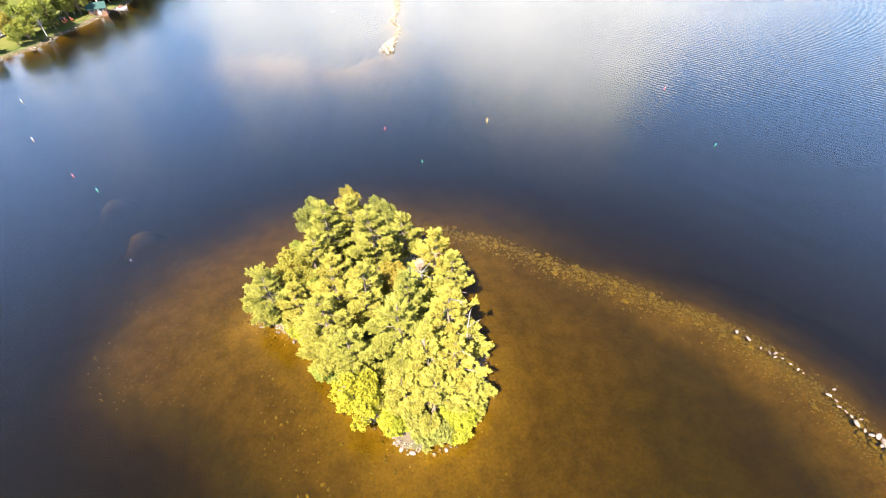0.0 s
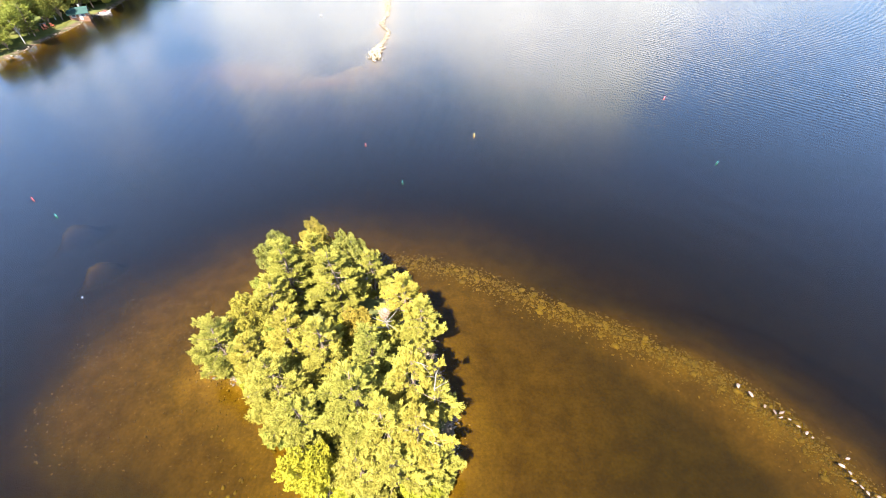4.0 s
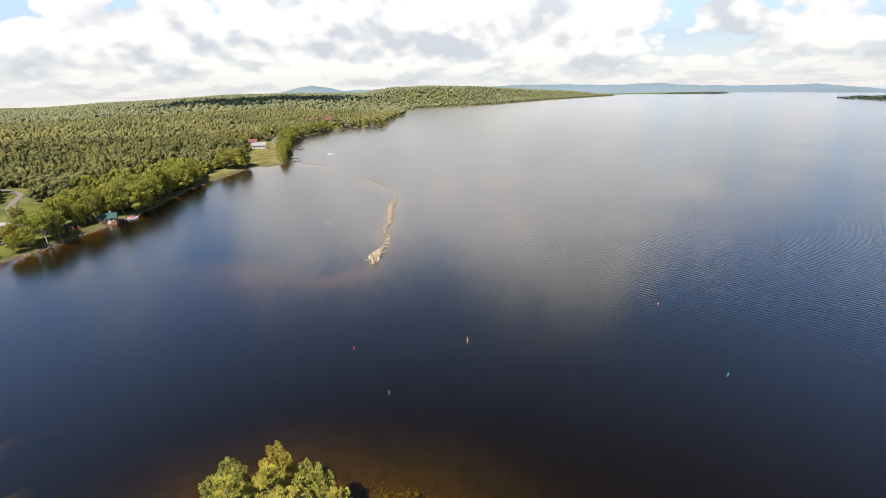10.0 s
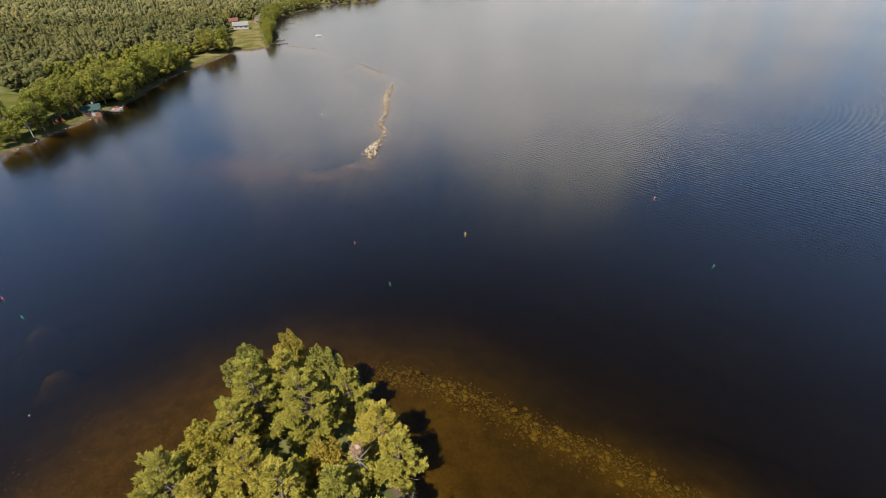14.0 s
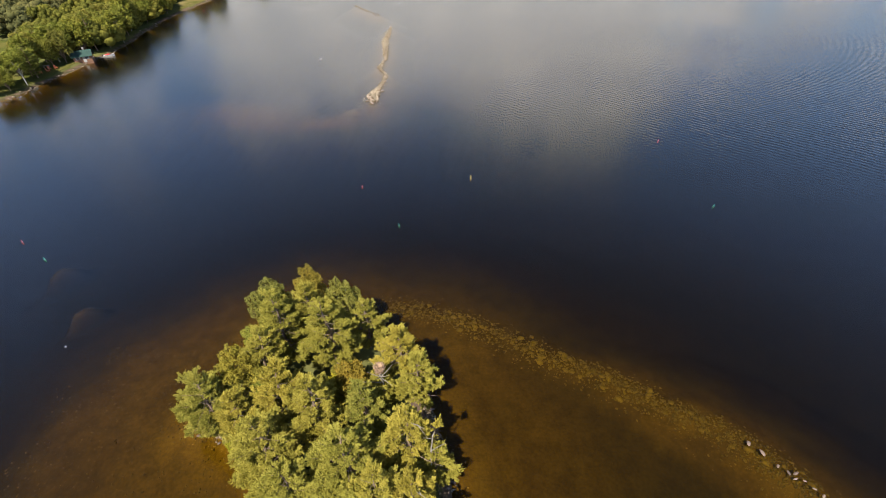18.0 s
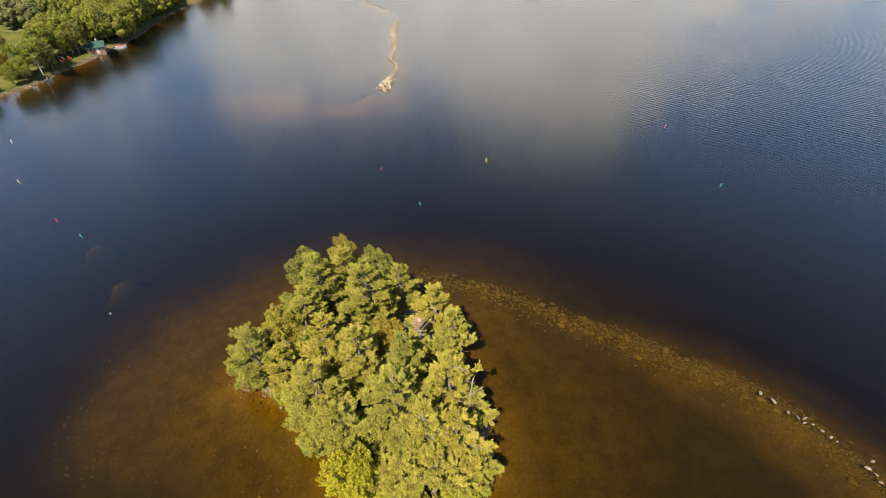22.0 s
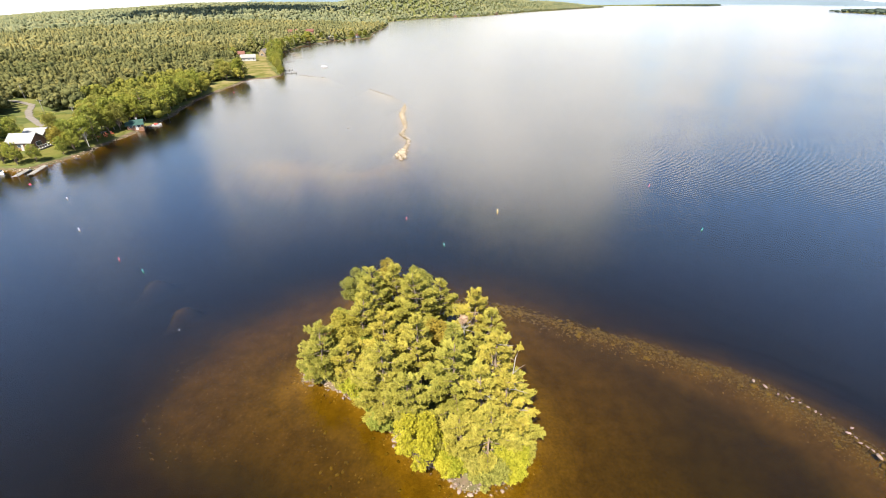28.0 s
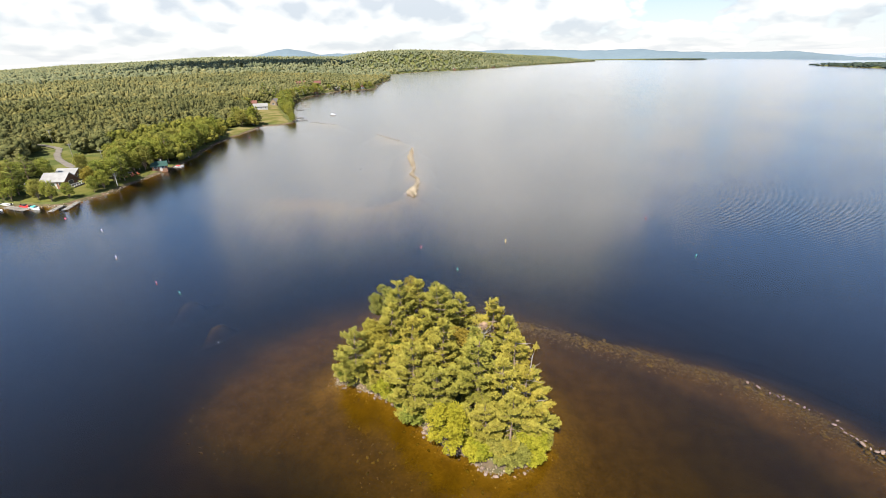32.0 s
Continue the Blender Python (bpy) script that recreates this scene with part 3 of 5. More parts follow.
tagged(part("water", me, WATER), "rippled tea-brown lake water reflecting white clouds", "water", kind="structure")


# ---- far hills ----
def ridge_line(name, label, mat, az, elev, dist, drop=0.0):
    """A far range: a ridge with sloping flanks, from rows of bearing, height angle and distance."""
    a = np.linspace(az[0], az[-1], 140)
    e, d = np.interp(a, az, elev), np.interp(a, az, dist)
    top = 43 + d * np.tan(np.radians(e)) + 3.0 * wobble(a, a * 0, 0.9)
    V = []
    for k, f in ((0.93, 0.0), (0.96, 0.55), (1.0, 1.0), (1.04, 0.6), (1.08, 0.0)):
        z = -8 + (top + 8) * f
        V.append(np.stack([d * k * np.sin(np.radians(a)), d * k * np.cos(np.radians(a)), z], -1))
    ids = np.arange(5 * len(a)).reshape(5, len(a))
    q = np.stack([ids[:-1, :-1], ids[:-1, 1:], ids[1:, 1:], ids[1:, :-1]], -1).reshape(-1, 4)
    me = np_mesh(name, np.concatenate(V), q)
    me.polygons.foreach_set("use_smooth", np.ones(len(q), bool))
    return tagged(part(name, me, mat), label, "hills", kind="structure")


ridge_line("backdrop_mountain", "mountain far behind the woods, painted pale haze blue", MOUNTAIN, [-22, -18.3, -16.1, -14.8, -13, -11.4, -9.1, -5.8, 0, 4], [-0.2, 0.42, 0.95, 1.12, 0.86, 0.46, 0.55, 0.52, 0.1, -0.3], [4400] * 10)
ridge_line("backdrop_range", "low hills beyond the lake's far shore, painted haze blue", MOUNTAIN, [0, 5.1, 10, 15.1, 18.2, 20.5, 24, 27.3, 31.4, 36, 38.1, 40.2, 43, 48, 60],
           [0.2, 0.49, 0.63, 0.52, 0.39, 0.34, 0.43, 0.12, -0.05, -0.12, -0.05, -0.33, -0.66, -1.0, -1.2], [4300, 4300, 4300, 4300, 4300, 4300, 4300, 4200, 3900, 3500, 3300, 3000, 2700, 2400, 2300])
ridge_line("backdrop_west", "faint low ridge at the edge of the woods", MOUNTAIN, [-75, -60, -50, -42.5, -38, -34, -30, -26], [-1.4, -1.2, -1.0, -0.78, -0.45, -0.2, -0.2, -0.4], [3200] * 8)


# ---- trees ----
def tufts(rng, centres, ways, length, width, count):
    """Sprays of thin needles round each centre, leaning along ways, as loose triangles."""
    n = len(centres)
    c = np.repeat(centres, count, axis=0)
    w = np.repeat(ways, count, axis=0) + rng.normal(0, 0.48, (n * count, 3)) + (0, 0, 0.12)
    w /= np.linalg.norm(w, axis=1, keepdims=True)
    side = np.cross(w, rng.normal(0, 0.38, (n * count, 3)) + (0, 0, 1.0))
    side /= np.linalg.norm(side, axis=1, keepdims=True) + 1e-9
    ln = length * rng.uniform(0.6, 1.25, (n * count, 1))
    wd = width * rng.uniform(0.7, 1.3, (n * count, 1))
    c = c + rng.normal(0, 0.07, c.shape)
    v = np.stack([c - side * wd * 0.3, c + w * ln * 0.55 + side * wd, c + w * ln, c + w * ln * 0.5 - side * wd], 1).reshape(-1, 3)
    return v, np.arange(len(v)).reshape(-1, 4)


def leaves(rng, centres, size):
    """Loose leaf faces at the centres, turned at random but mostly to the sky."""
    n = len(centres)
    up = rng.normal(0, 0.7, (n, 3)) + (0, 0, 0.75)
    up /= np.linalg.norm(up, axis=1, keepdims=True)
    a = np.cross(up, rng.normal(0, 1, (n, 3)))
    a /= np.linalg.norm(a, axis=1, keepdims=True) + 1e-9
    b = np.cross(up, a)
    s = size * rng.uniform(0.6, 1.3, (n, 1))
    v = np.stack([centres - a * s, centres - b * s * 0.55, centres + a * s, centres + b * s * 0.55], 1).reshape(-1, 3)
    return v, np.arange(len(v)).reshape(-1, 4)


def pine_meshes(seed, h, r, first=0.18, dense=1.0, lean=(0, 0), dead=0, needle=(0.25, 0.044, 9)):
    """A white pine: trunk, limbs in open whorls, and flat fans of needled shoots along each limb with gaps between."""
    rng = np.random.default_rng(seed)
    zs = np.linspace(0, h * 0.97, 9)
    spine = lambda z: np.array([lean[0] * (z / h) ** 1.5 + 0.12 * math.sin(z * 0.9 + seed), lean[1] * (z / h) ** 1.5 + 0.12 * math.cos(z * 0.8 + seed), z])
    trunk = [np.r_[spine(z), 0.20 * (h / 11) * (1 - z / h) ** 0.8 + 0.02] for z in zs]
    trunk[0][2] = -0.35
    paths, C, W = [trunk], [], []
    z, turn = h * first, rng.uniform(0, 6.28)
    while z < h * 0.985:
        t = (z - h * first) / (h * (1 - first))
        prof = (0.60 + 0.95 * t) if t < 0.28 else 0.92 * ((1 - t) / 0.72) ** 0.82
        limbs = 6 if t < 0.6 else 5
        for k in range(limbs):
            turn += 6.283 / limbs + rng.uniform(-0.3, 0.3)
            ln = 1.15 * r * max(prof, 0.14) * rng.uniform(0.62, 1.18)
            rise = 0.02 + 0.50 * t + rng.uniform(-0.1, 0.12)
            d = np.array([math.cos(turn), math.sin(turn), 0.0])
            sidew = np.array([-d[1], d[0], 0.0])
            s = np.linspace(0, 1, 5)
            sag = -0.10 * np.sin(s * math.pi) + rise * s ** 1.4
            root = spine(z) + (0, 0, rng.uniform(-0.12, 0.12))
            pts = root + np.outer(s * ln, d) + np.outer(sag * ln * 0.8, (0, 0, 1))
            paths.append(np.c_[pts, 0.045 * (1 - s * 0.85) * (ln / r) + 0.008])
            if rng.random() < 0.04 + 0.12 * (t < 0.2):
                continue
            u0 = 0.30 if ln > 1.2 else 0.15
            for u in np.arange(1.0, u0, -0.30 / max(ln, 0.5)):
                for sg in ((0,) if u > 0.99 else (-1, 1)):
                    if rng.random() < 0.10:
                        continue
                    sl = (0.30 + 0.42 * ln * (1.05 - u) ** 0.75) * rng.uniform(0.6, 1.15)
                    way_ = d * (0.75 if sg else 1.0) + sidew * sg * rng.uniform(0.5, 0.85) + (0, 0, 0.16 + 0.2 * t)
                    way_ /= np.linalg.norm(way_)
                    m = max(3, int(dense * sl / 0.080))
                    q = rng.uniform(0.12, 1.0, m)
                    o = root + d * (u * ln) + (0, 0, np.interp(u, s, sag) * ln * 0.8)
                    C.append(o + np.outer(q * sl, way_) + np.outer(0.12 * q ** 2 * sl, (0, 0, 1)) + rng.normal(0, 0.045, (m, 3)))
                    W.append(np.tile(way_ + (0, 0, 0.12), (m, 1)))
        z += rng.uniform(0.85, 1.30) * (0.6 + h / 25)
    lead = spine(h) + np.c_[rng.normal(0, 0.06, (16, 2)), rng.uniform(-0.9, 0.15, 16)]
    C.append(lead)
    W.append(np.tile((0, 0, 1.0), (16, 1)))
    tv, tf = tubes(paths, 6)
    fv, ff = tufts(rng, np.concatenate(C), np.concatenate(W), *needle)
    out = [np_mesh("trunk", tv, tf), np_mesh("crown", fv, ff)]
    for _ in range(dead):
        z0, a = rng.uniform(0.4, 0.85) * h, rng.uniform(0, 6.28)
        ln = r * rng.uniform(0.6, 0.9)
        s = np.linspace(0, 1, 6)
        d = np.array([math.cos(a), math.sin(a), 0.4])
        pts = spine(z0) + np.outer(s * ln, d) + rng.normal(0, 0.08, (6, 3)) * s[:, None]
        limb = [np.c_[pts, 0.045 * (1 - s) + 0.014]]
        for q in (2, 3, 4):
            e = pts[q] + np.outer(np.linspace(0, 1, 3), rng.normal(0, 0.35, 3) + d * 0.3)
            limb.append(np.c_[e, (0.022, 0.015, 0.008)])
        out.append(np_mesh("dead_branch", *tubes(limb, 5)))
    return out


def broadleaf_meshes(seed, h, r, size=0.13, count=9000, base=0.25, lumps=16, round_=0.8):
    """A broadleaved tree: a forked trunk, and a crown of leaf clumps of many sizes with gaps between."""
    rng = np.random.default_rng(seed)
    fork = h * base
    paths = [[(0, 0, -0.35, 0.13 * h / 8), (0.05, 0, fork * 0.5, 0.10 * h / 8), (0, 0.06, fork, 0.085 * h / 8)]]
    C = []
    for k in range(lumps):
        a = k * 2.4 + rng.uniform(-0.4, 0.4)
        q = (k + 0.5) / lumps
        zc = fork + (h - fork) * (0.22 + 0.68 * q)
        rr = r * math.sqrt(max(0.04, 1 - abs(2 * (0.22 + 0.68 * q) - 0.95) ** 2.2)) * round_ * rng.uniform(0.45, 1.0)
        c = np.array([rr * math.cos(a), rr * math.sin(a), zc])
        s = np.linspace(0, 1, 4)[:, None]
        limb = np.array([0, 0, fork * 0.9]) * (1 - s) + c * s + np.array([0, 0, 0.25 * h * 0.3]) * np.sin(s * math.pi) * 0.4
        paths.append(np.c_[limb, 0.05 * h / 8 * (1 - 0.8 * s)])
        lump = r * rng.uniform(0.26, 0.46)
        m = int(count / lumps * (lump / (0.36 * r)) ** 2)
        p = rng.normal(0, 1, (m, 3))
        p /= np.linalg.norm(p, axis=1, keepdims=True)
        p *= (rng.uniform(0.35, 1.0, (m, 1)) ** 0.4) * lump * (1 + 0.25 * np.sin(5 * p[:, :1] + 4 * p[:, 1:2] + seed))
        p[:, 2] *= 0.8
        C.append(c + p)
    fv, ff = leaves(rng, np.concatenate(C), size)
    fv[:, 2] = np.maximum(fv[:, 2], 0.05)
    return [np_mesh("trunk", *tubes(paths, 6)), np_mesh("crown", fv, ff)]


def tree(name, x, y, meshes, crown, bark, label, group="", z=None, spin=0.0):
    t = thing(name, pose(x, y, gz(x, y) if z is None else z, 0, 0, spin), label, "tree", group)
    part("trunk", meshes[0], bark, t)
    part("crown", meshes[1], crown, t)
    for me in meshes[2:]:
        part("dead_branch", me, DEADWOOD, t, "bleached bare dead limb")
    return t


# the island's pines: x, y, height, spread, needles, lowest limb, dead limbs
ISLAND_PINES = [
    (-25.4, 23.8, 8.0, 3.4, PINE_GREEN, 0.06, 0, "dark green young pine at the waterline"),
    (-19.2, 31.5, 10.4, 3.2, PINE, 0.15, 0, "tall bushy pine with layered needle pads"),
    (-20.8, 28.2, 8.8, 2.7, PINE, 0.15, 0, "bushy pine with layered needle pads"),
    (-13.6, 30.0, 11.0, 3.4, PINE, 0.2, 0, "broad pine with flat layered branches"),
    (-16.4, 34.2, 9.6, 2.9, PINE, 0.2, 0, "bushy pine among the back trees"),
    (-10.4, 33.0, 8.0, 2.3, PINE, 0.2, 0, "light green pine near the water"),
    (-17.6, 23.6, 9.0, 2.9, PINE, 0.2, 0, "yellow-green pine with thin upper limbs"),
    (-13.4, 21.2, 10.6, 3.0, PINE, 0.2, 0, "light yellow-green pine with flat pads"),
    (-17.2, 17.6, 10.0, 3.7, PINE, 0.12, 1, "wide spreading pine with pale bare limbs"),
    (-14.6, 14.6, 8.6, 2.6, PINE, 0.15, 0, "pine leaning over the front shore"),
    (-9.6, 15.6, 11.4, 3.5, PINE, 0.15, 0, "tall broad pine in the middle of the grove"),
    (-7.0, 13.4, 9.4, 3.1, PINE, 0.12, 2, "pine with rust tinged needles and bare limbs"),
    (-4.8, 17.8, 10.2, 2.9, PINE, 0.15, 1, "pine with long layered limbs over the water"),
    (-4.2, 13.2, 8.4, 2.8, PINE, 0.12, 4, "thinning pine with many bleached dead limbs"),
    (-4.1, 25.0, 8.6, 2.0, PINE, 0.25, 0, "small upright pine beside the nest tree"),
    (-6.4, 27.6, 9.6, 2.5, PINE, 0.3, 0, "pine with upswept tufted limbs behind the nest"),
    (-9.2, 21.8, 8.4, 2.3, PINE_GREEN, 0.1, 0, "green young pine in a gap of the grove"),
    (-6.4, 10.7, 6.8, 3.2, PINE, 0.06, 0, "low pine leaning over the front shrubs"),
    (-2.9, 11.9, 5.0, 2.1, PINE, 0.06, 0, "low pine at the water's edge"),
    (-9.4, 11.2, 6.0, 2.4, PINE, 0.08, 0, "low light green pine behind the front rocks"),
    (-2.9, 17.2, 5.6, 1.9, PINE, 0.08, 0, "low pine under a leaning dead snag"),
    (-21.6, 22.4, 6.4, 2.3, PINE, 0.08, 0, "low pine filling the rocky bank"),
]
for k, (x, y, h, r, needles, first, dead, label) in enumerate(ISLAND_PINES):
    rng = random.Random(k)
    tree("pine_tree", x, y, pine_meshes(100 + k, h, r, first, 1.25, (rng.uniform(-0.5, 0.5), rng.uniform(-0.5, 0.3)), dead), needles, BARK, label, "island pines")

# the island's broadleaved trees and bushes: x, y, height, spread, leaves, bark, lowest limb, count
ISLAND_LEAFY = [
    ("maple_tree", -17.8, 38.2, 8.3, 2.2, LEAF_RUST, BARK, 0.2, 7000, "maple turning orange-yellow at the back shore"),
    ("birch_tree", -13.2, 35.8, 8.4, 2.2, LEAF_OLIVE, BIRCH, 0.25, 6500, "white-stemmed birch with olive green leaves"),
    ("maple_tree", -22.2, 36.6, 7.6, 2.6, LEAF_OLIVE, BARK, 0.1, 9000, "rounded olive green maple at the back shore"),
    ("maple_tree", -22.9, 26.9, 7.2, 2.1, LEAF_AMBER, BARK, 0.15, 7000, "small rounded maple turning yellow"),
    ("maple_tree", -13.6, 10.9, 6.6, 2.4, LEAF_LIME, BARK, 0.08, 8500, "bright lime green maple on the front shore"),
    ("shrub", -8.2, 9.2, 2.2, 1.7, LEAF_OLIVE, BARK, 0.05, 5000, "dense olive green shrub on the front rocks"),
    ("shrub", -4.5, 9.6, 3.2, 1.9, LEAF_LIME, BARK, 0.05, 5000, "low lime green shrub on the front rocks"),
    ("shrub", -21.4, 20.6, 2.6, 1.7, LEAF_LIME, BARK, 0.05, 4000, "lime green shrub above the rocky bank"),
    ("maple_tree", -11.0, 25.2, 6.3, 2.0, LEAF_RUST, BARK, 0.2, 5500, "small maple turning yellow in the grove"),
    ("shrub", -12.8, 24.4, 4.8, 1.7, LEAF_LIME, BARK, 0.1, 3500, "yellow-green sapling in the grove"),
    ("shrub", -20.0, 25.4, 4.2, 2.0, LEAF_GREEN, BARK, 0.1, 4500, "green undergrowth above the bank"),
    ("shrub", -11.4, 11.0, 3.4, 1.9, LEAF_LIME, BARK, 0.05, 5500, "lime sapling between the front shrubs"),
    ("shrub", -5.8, 12.4, 5.0, 2.6, LEAF_OLIVE, BARK, 0.08, 6000, "olive sapling behind the front shrubs"),
    ("shrub", -17.6, 15.4, 3.2, 1.8, LEAF_GREEN, BARK, 0.05, 4500, "green shrub hanging over the bank"),
    ("shrub", -23.6, 24.2, 3.6, 2.0, LEAF_OLIVE, BARK, 0.05, 4500, "olive shrub beside the dark pine"),
    ("shrub", -20.4, 35.4, 5.0, 2.2, LEAF_OLIVE, BARK, 0.05, 4500, "olive sapling among the back trees"),
    ("shrub", -10.0, 9.4, 2.4, 1.4, LEAF_LIME, BARK, 0.05, 3500, "low lime bush on the front rocks"),
    ("shrub", -6.2, 8.6, 2.7, 1.7, LEAF_OLIVE, BARK, 0.05, 4000, "low olive bush on the front rocks"),
    ("shrub", -3.4, 10.3, 2.6, 1.5, LEAF_LIME, BARK, 0.05, 3500, "low lime bush near the water"),
    ("shrub", -7.7, 8.1, 1.7, 1.3, LEAF_OLIVE, BARK, 0.05, 2600, "low olive bush among the front boulders"),
    ("shrub", -10.9, 9.9, 2.2, 1.4, LEAF_LIME, BARK, 0.05, 2600, "low lime bush among the front boulders"),
    ("shrub", -4.7, 8.5, 1.6, 1.2, LEAF_LIME, BARK, 0.05, 2400, "low lime bush among the front boulders"),
    ("shrub", -2.6, 11.0, 2.0, 1.3, LEAF_OLIVE, BARK, 0.05, 2400, "low olive bush at the water's edge"),
    ("shrub", -27.5, 25.0, 1.4, 1.1, LEAF_OLIVE, BARK, 0.05, 2000, "low olive bush on the rocky point"),
    ("shrub", -22.6, 21.7, 2.0, 1.3, LEAF_OLIVE, BARK, 0.05, 2200, "low olive bush above the rocky bank"),
    ("shrub", -19.4, 18.9, 2.0, 1.4, LEAF_GREEN, BARK, 0.05, 2400, "low green bush above the rocky bank"),
    ("shrub", -26.6, 24.6, 2.2, 1.5, LEAF_GREEN, BARK, 0.05, 3000, "low green bush on the rocky point"),
    ("shrub", -24.0, 33.6, 3.6, 1.6, LEAF_GREEN, BARK, 0.05, 3500, "low green bush at the back bank"),
]
for k, (name, x, y, h, r, leaf, bark, base, count, label) in enumerate(ISLAND_LEAFY):
    tree(name, x, y, broadleaf_meshes(300 + k, h, r, 0.115, count, base, 15 if h > 4 else 11), leaf, bark, label, "island broadleaves")

# a bare leaning snag with one tuft at its tip
rng = np.random.default_rng(5)
t = thing("dead_snag", pose(-3.3, 16.8, gz(-3.3, 16.8)), "bleached leaning dead tree with one green tuft", "tree")
stem = [(0, 0, -0.3, 0.13), (0.2, 0.2, 2.5, 0.11), (0.3, 0.4, 5.0, 0.08), (0.55, 0.7, 7.0, 0.055), (1.0, 1.05, 7.9, 0.03)]
part("trunk", np_mesh("trunk", *tubes([stem, [(0.3, 0.4, 5.0, 0.05), (1.0, 0.3, 5.9, 0.03), (1.6, 0.4, 6.2, 0.012)], [(0.5, 0.6, 6.6, 0.04), (0.0, 0.3, 7.3, 0.02), (-0.4, 0.2, 7.5, 0.01)]])), DEADWOOD, t)
part("crown", np_mesh("crown", *tufts(rng, np.array([1.05, 1.1, 7.95]) + rng.normal(0, 0.16, (34, 3)), np.tile((0.2, 0.2, 0.6), (34, 1)), 0.34, 0.07, 5)), PINE, t)

# the nest and the broken-topped pine that carries it
NX, NY, NZ = -7.8, 24.3, 7.55
t = thing("broken_pine", pose(NX, NY, gz(NX, NY)), "broken-topped pine with bare forked limbs", "tree")
zb = NZ - gz(NX, NY)
fork = [[(0, 0, -0.3, 0.19), (0.1, 0.05, 3.5, 0.15), (0, 0, zb - 0.7, 0.11), (0, 0, zb - 0.02, 0.09)]]
for a in range(6):
    c, s = math.cos(a * 1.05 + 0.3), math.sin(a * 1.05 + 0.3)
    fork.append([(0, 0, zb - 0.9, 0.07), (0.45 * c, 0.45 * s, zb - 0.45, 0.05), (0.85 * c, 0.85 * s, zb - 0.04, 0.03), (1.25 * c, 1.25 * s, zb + 0.45, 0.012)])
fork.append([(0, 0, 4.8, 0.06), (-1.1, -0.3, 5.4, 0.04), (-2.1, -0.5, 5.7, 0.015)])
fork.append([(0, 0, 5.6, 0.05), (0.8, -0.9, 6.0, 0.03), (1.3, -1.5, 6.3, 0.012)])
part("trunk", np_mesh("trunk", *tubes(fork)), DEADWOOD, t)
low = pine_meshes(77, 5.6, 2.1, 0.3, 1.0)
part("crown", low[1], PINE, t)
nest = thing("bird_nest", pose(NX, NY, NZ), "large reddish-brown stick nest on a broken treetop", "nest")
bm = lathe([(0.10, -0.10), (0.24, 0.0), (0.33, 0.25), (0.38, 0.66), (0.31, 0.76), (0.20, 0.66), (0.05, 0.58)], 18)
part("bowl", bm, STICKS, nest)
twigs = []
for k in range(300):
    a, q = rng.uniform(0, 6.28), rng.uniform(-0.05, 0.82)
    rad = (0.20 + 0.22 * min(1, max(q, 0) / 0.5)) * rng.uniform(0.6, 1.12)
    c = np.array([rad * math.cos(a), rad * math.sin(a), q])
    d = np.array([-math.sin(a), math.cos(a), 0]) * rng.uniform(0.12, 0.30) + rng.normal(0, 0.10, 3)
    twigs.append([(*(c - d), 0.016), (*(c + (0, 0, 0.02)), 0.02), (*(c + d), 0.012)])
part("twig", np_mesh("twig", *tubes(twigs, 4)), STICKS, nest, "interwoven weathered sticks")["kind"] = "stuff"

# ---- stones of the island's shore ----
rng = np.random.default_rng(11)
STONES = [np_mesh("stone", *stone_template(rng, f)) for f in (0.5, 0.62, 0.7, 0.45, 0.8)]
for me in STONES:
    me.materials.append(STONE)
DROWNED = [np_mesh("stone", *stone_template(rng, f)) for f in (0.35, 0.45, 0.55, 0.4, 0.5)]
for me in DROWNED:
    me.materials.append(STONE_WET)


def stones_on(parent, rows, meshes, sunk=0.25):
    """Single stones as parts: rows of x, y, size."""
    for k, (x, y, s) in enumerate(rows):
        ob = new("stone", meshes[k % len(meshes)])
        ob.parent = parent
        ob.matrix_basis = pose(x, y, max(gz(x, y), -0.6) + s * (0.45 - sunk), rng.uniform(-14, 14), rng.uniform(-14, 14), rng.uniform(0, 360)) @ Matrix.Diagonal((s, s * rng.uniform(0.7, 1.0), s * rng.uniform(0.7, 1.1), 1))


shore = thing("rocky_shore", pose(0, 0, 0), "band of pale pinkish granite boulders round the island", "rocks", kind="structure")
P = np.array(ISLAND + ISLAND[:1])
rows = []
for (ax, ay), (bx, by) in zip(P, P[1:]):
    front = 1.0 if (ay + by) / 2 < 24 and (ax + bx) / 2 < -1.0 else 0.55
    for _ in range(int(math.hypot(bx - ax, by - ay) * 5.6 * front)):
        q = rng.random()
        nx, ny = by - ay, ax - bx
        ln = math.hypot(nx, ny)
        o = rng.normal(0.05, 0.38)
        rows.append((ax + (bx - ax) * q - nx / ln * o, ay + (by - ay) * q - ny / ln * o, 0.09 + 0.22 * rng.random() ** 2.0))
stones_on(shore, [rows[i] for i in rng.permutation(len(rows))[:300]], STONES)
for x, y, s in ((-10.6, 8.9, 0.30), (-10.0, 8.3, 0.26), (-9.7, 7.6, 0.34), (-8.6, 7.2, 0.36), (-7.9, 7.0, 0.24), (-6.6, 7.0, 0.32), (-6.0, 7.2, 0.24), (-5.5, 7.4, 0.30), (-19.2, 17.9, 0.32), (-20.3, 18.9, 0.3), (-21.2, 19.6, 0.28), (-18.6, 17.2, 0.26)):
    stones_on(shore, [(x, y, s)], STONES)
seg_ = np.hypot(*np.diff(P, axis=0).T)
cs_ = np.r_[0, np.cumsum(seg_)]
s_ = rng.uniform(0, cs_[-1], 2600)
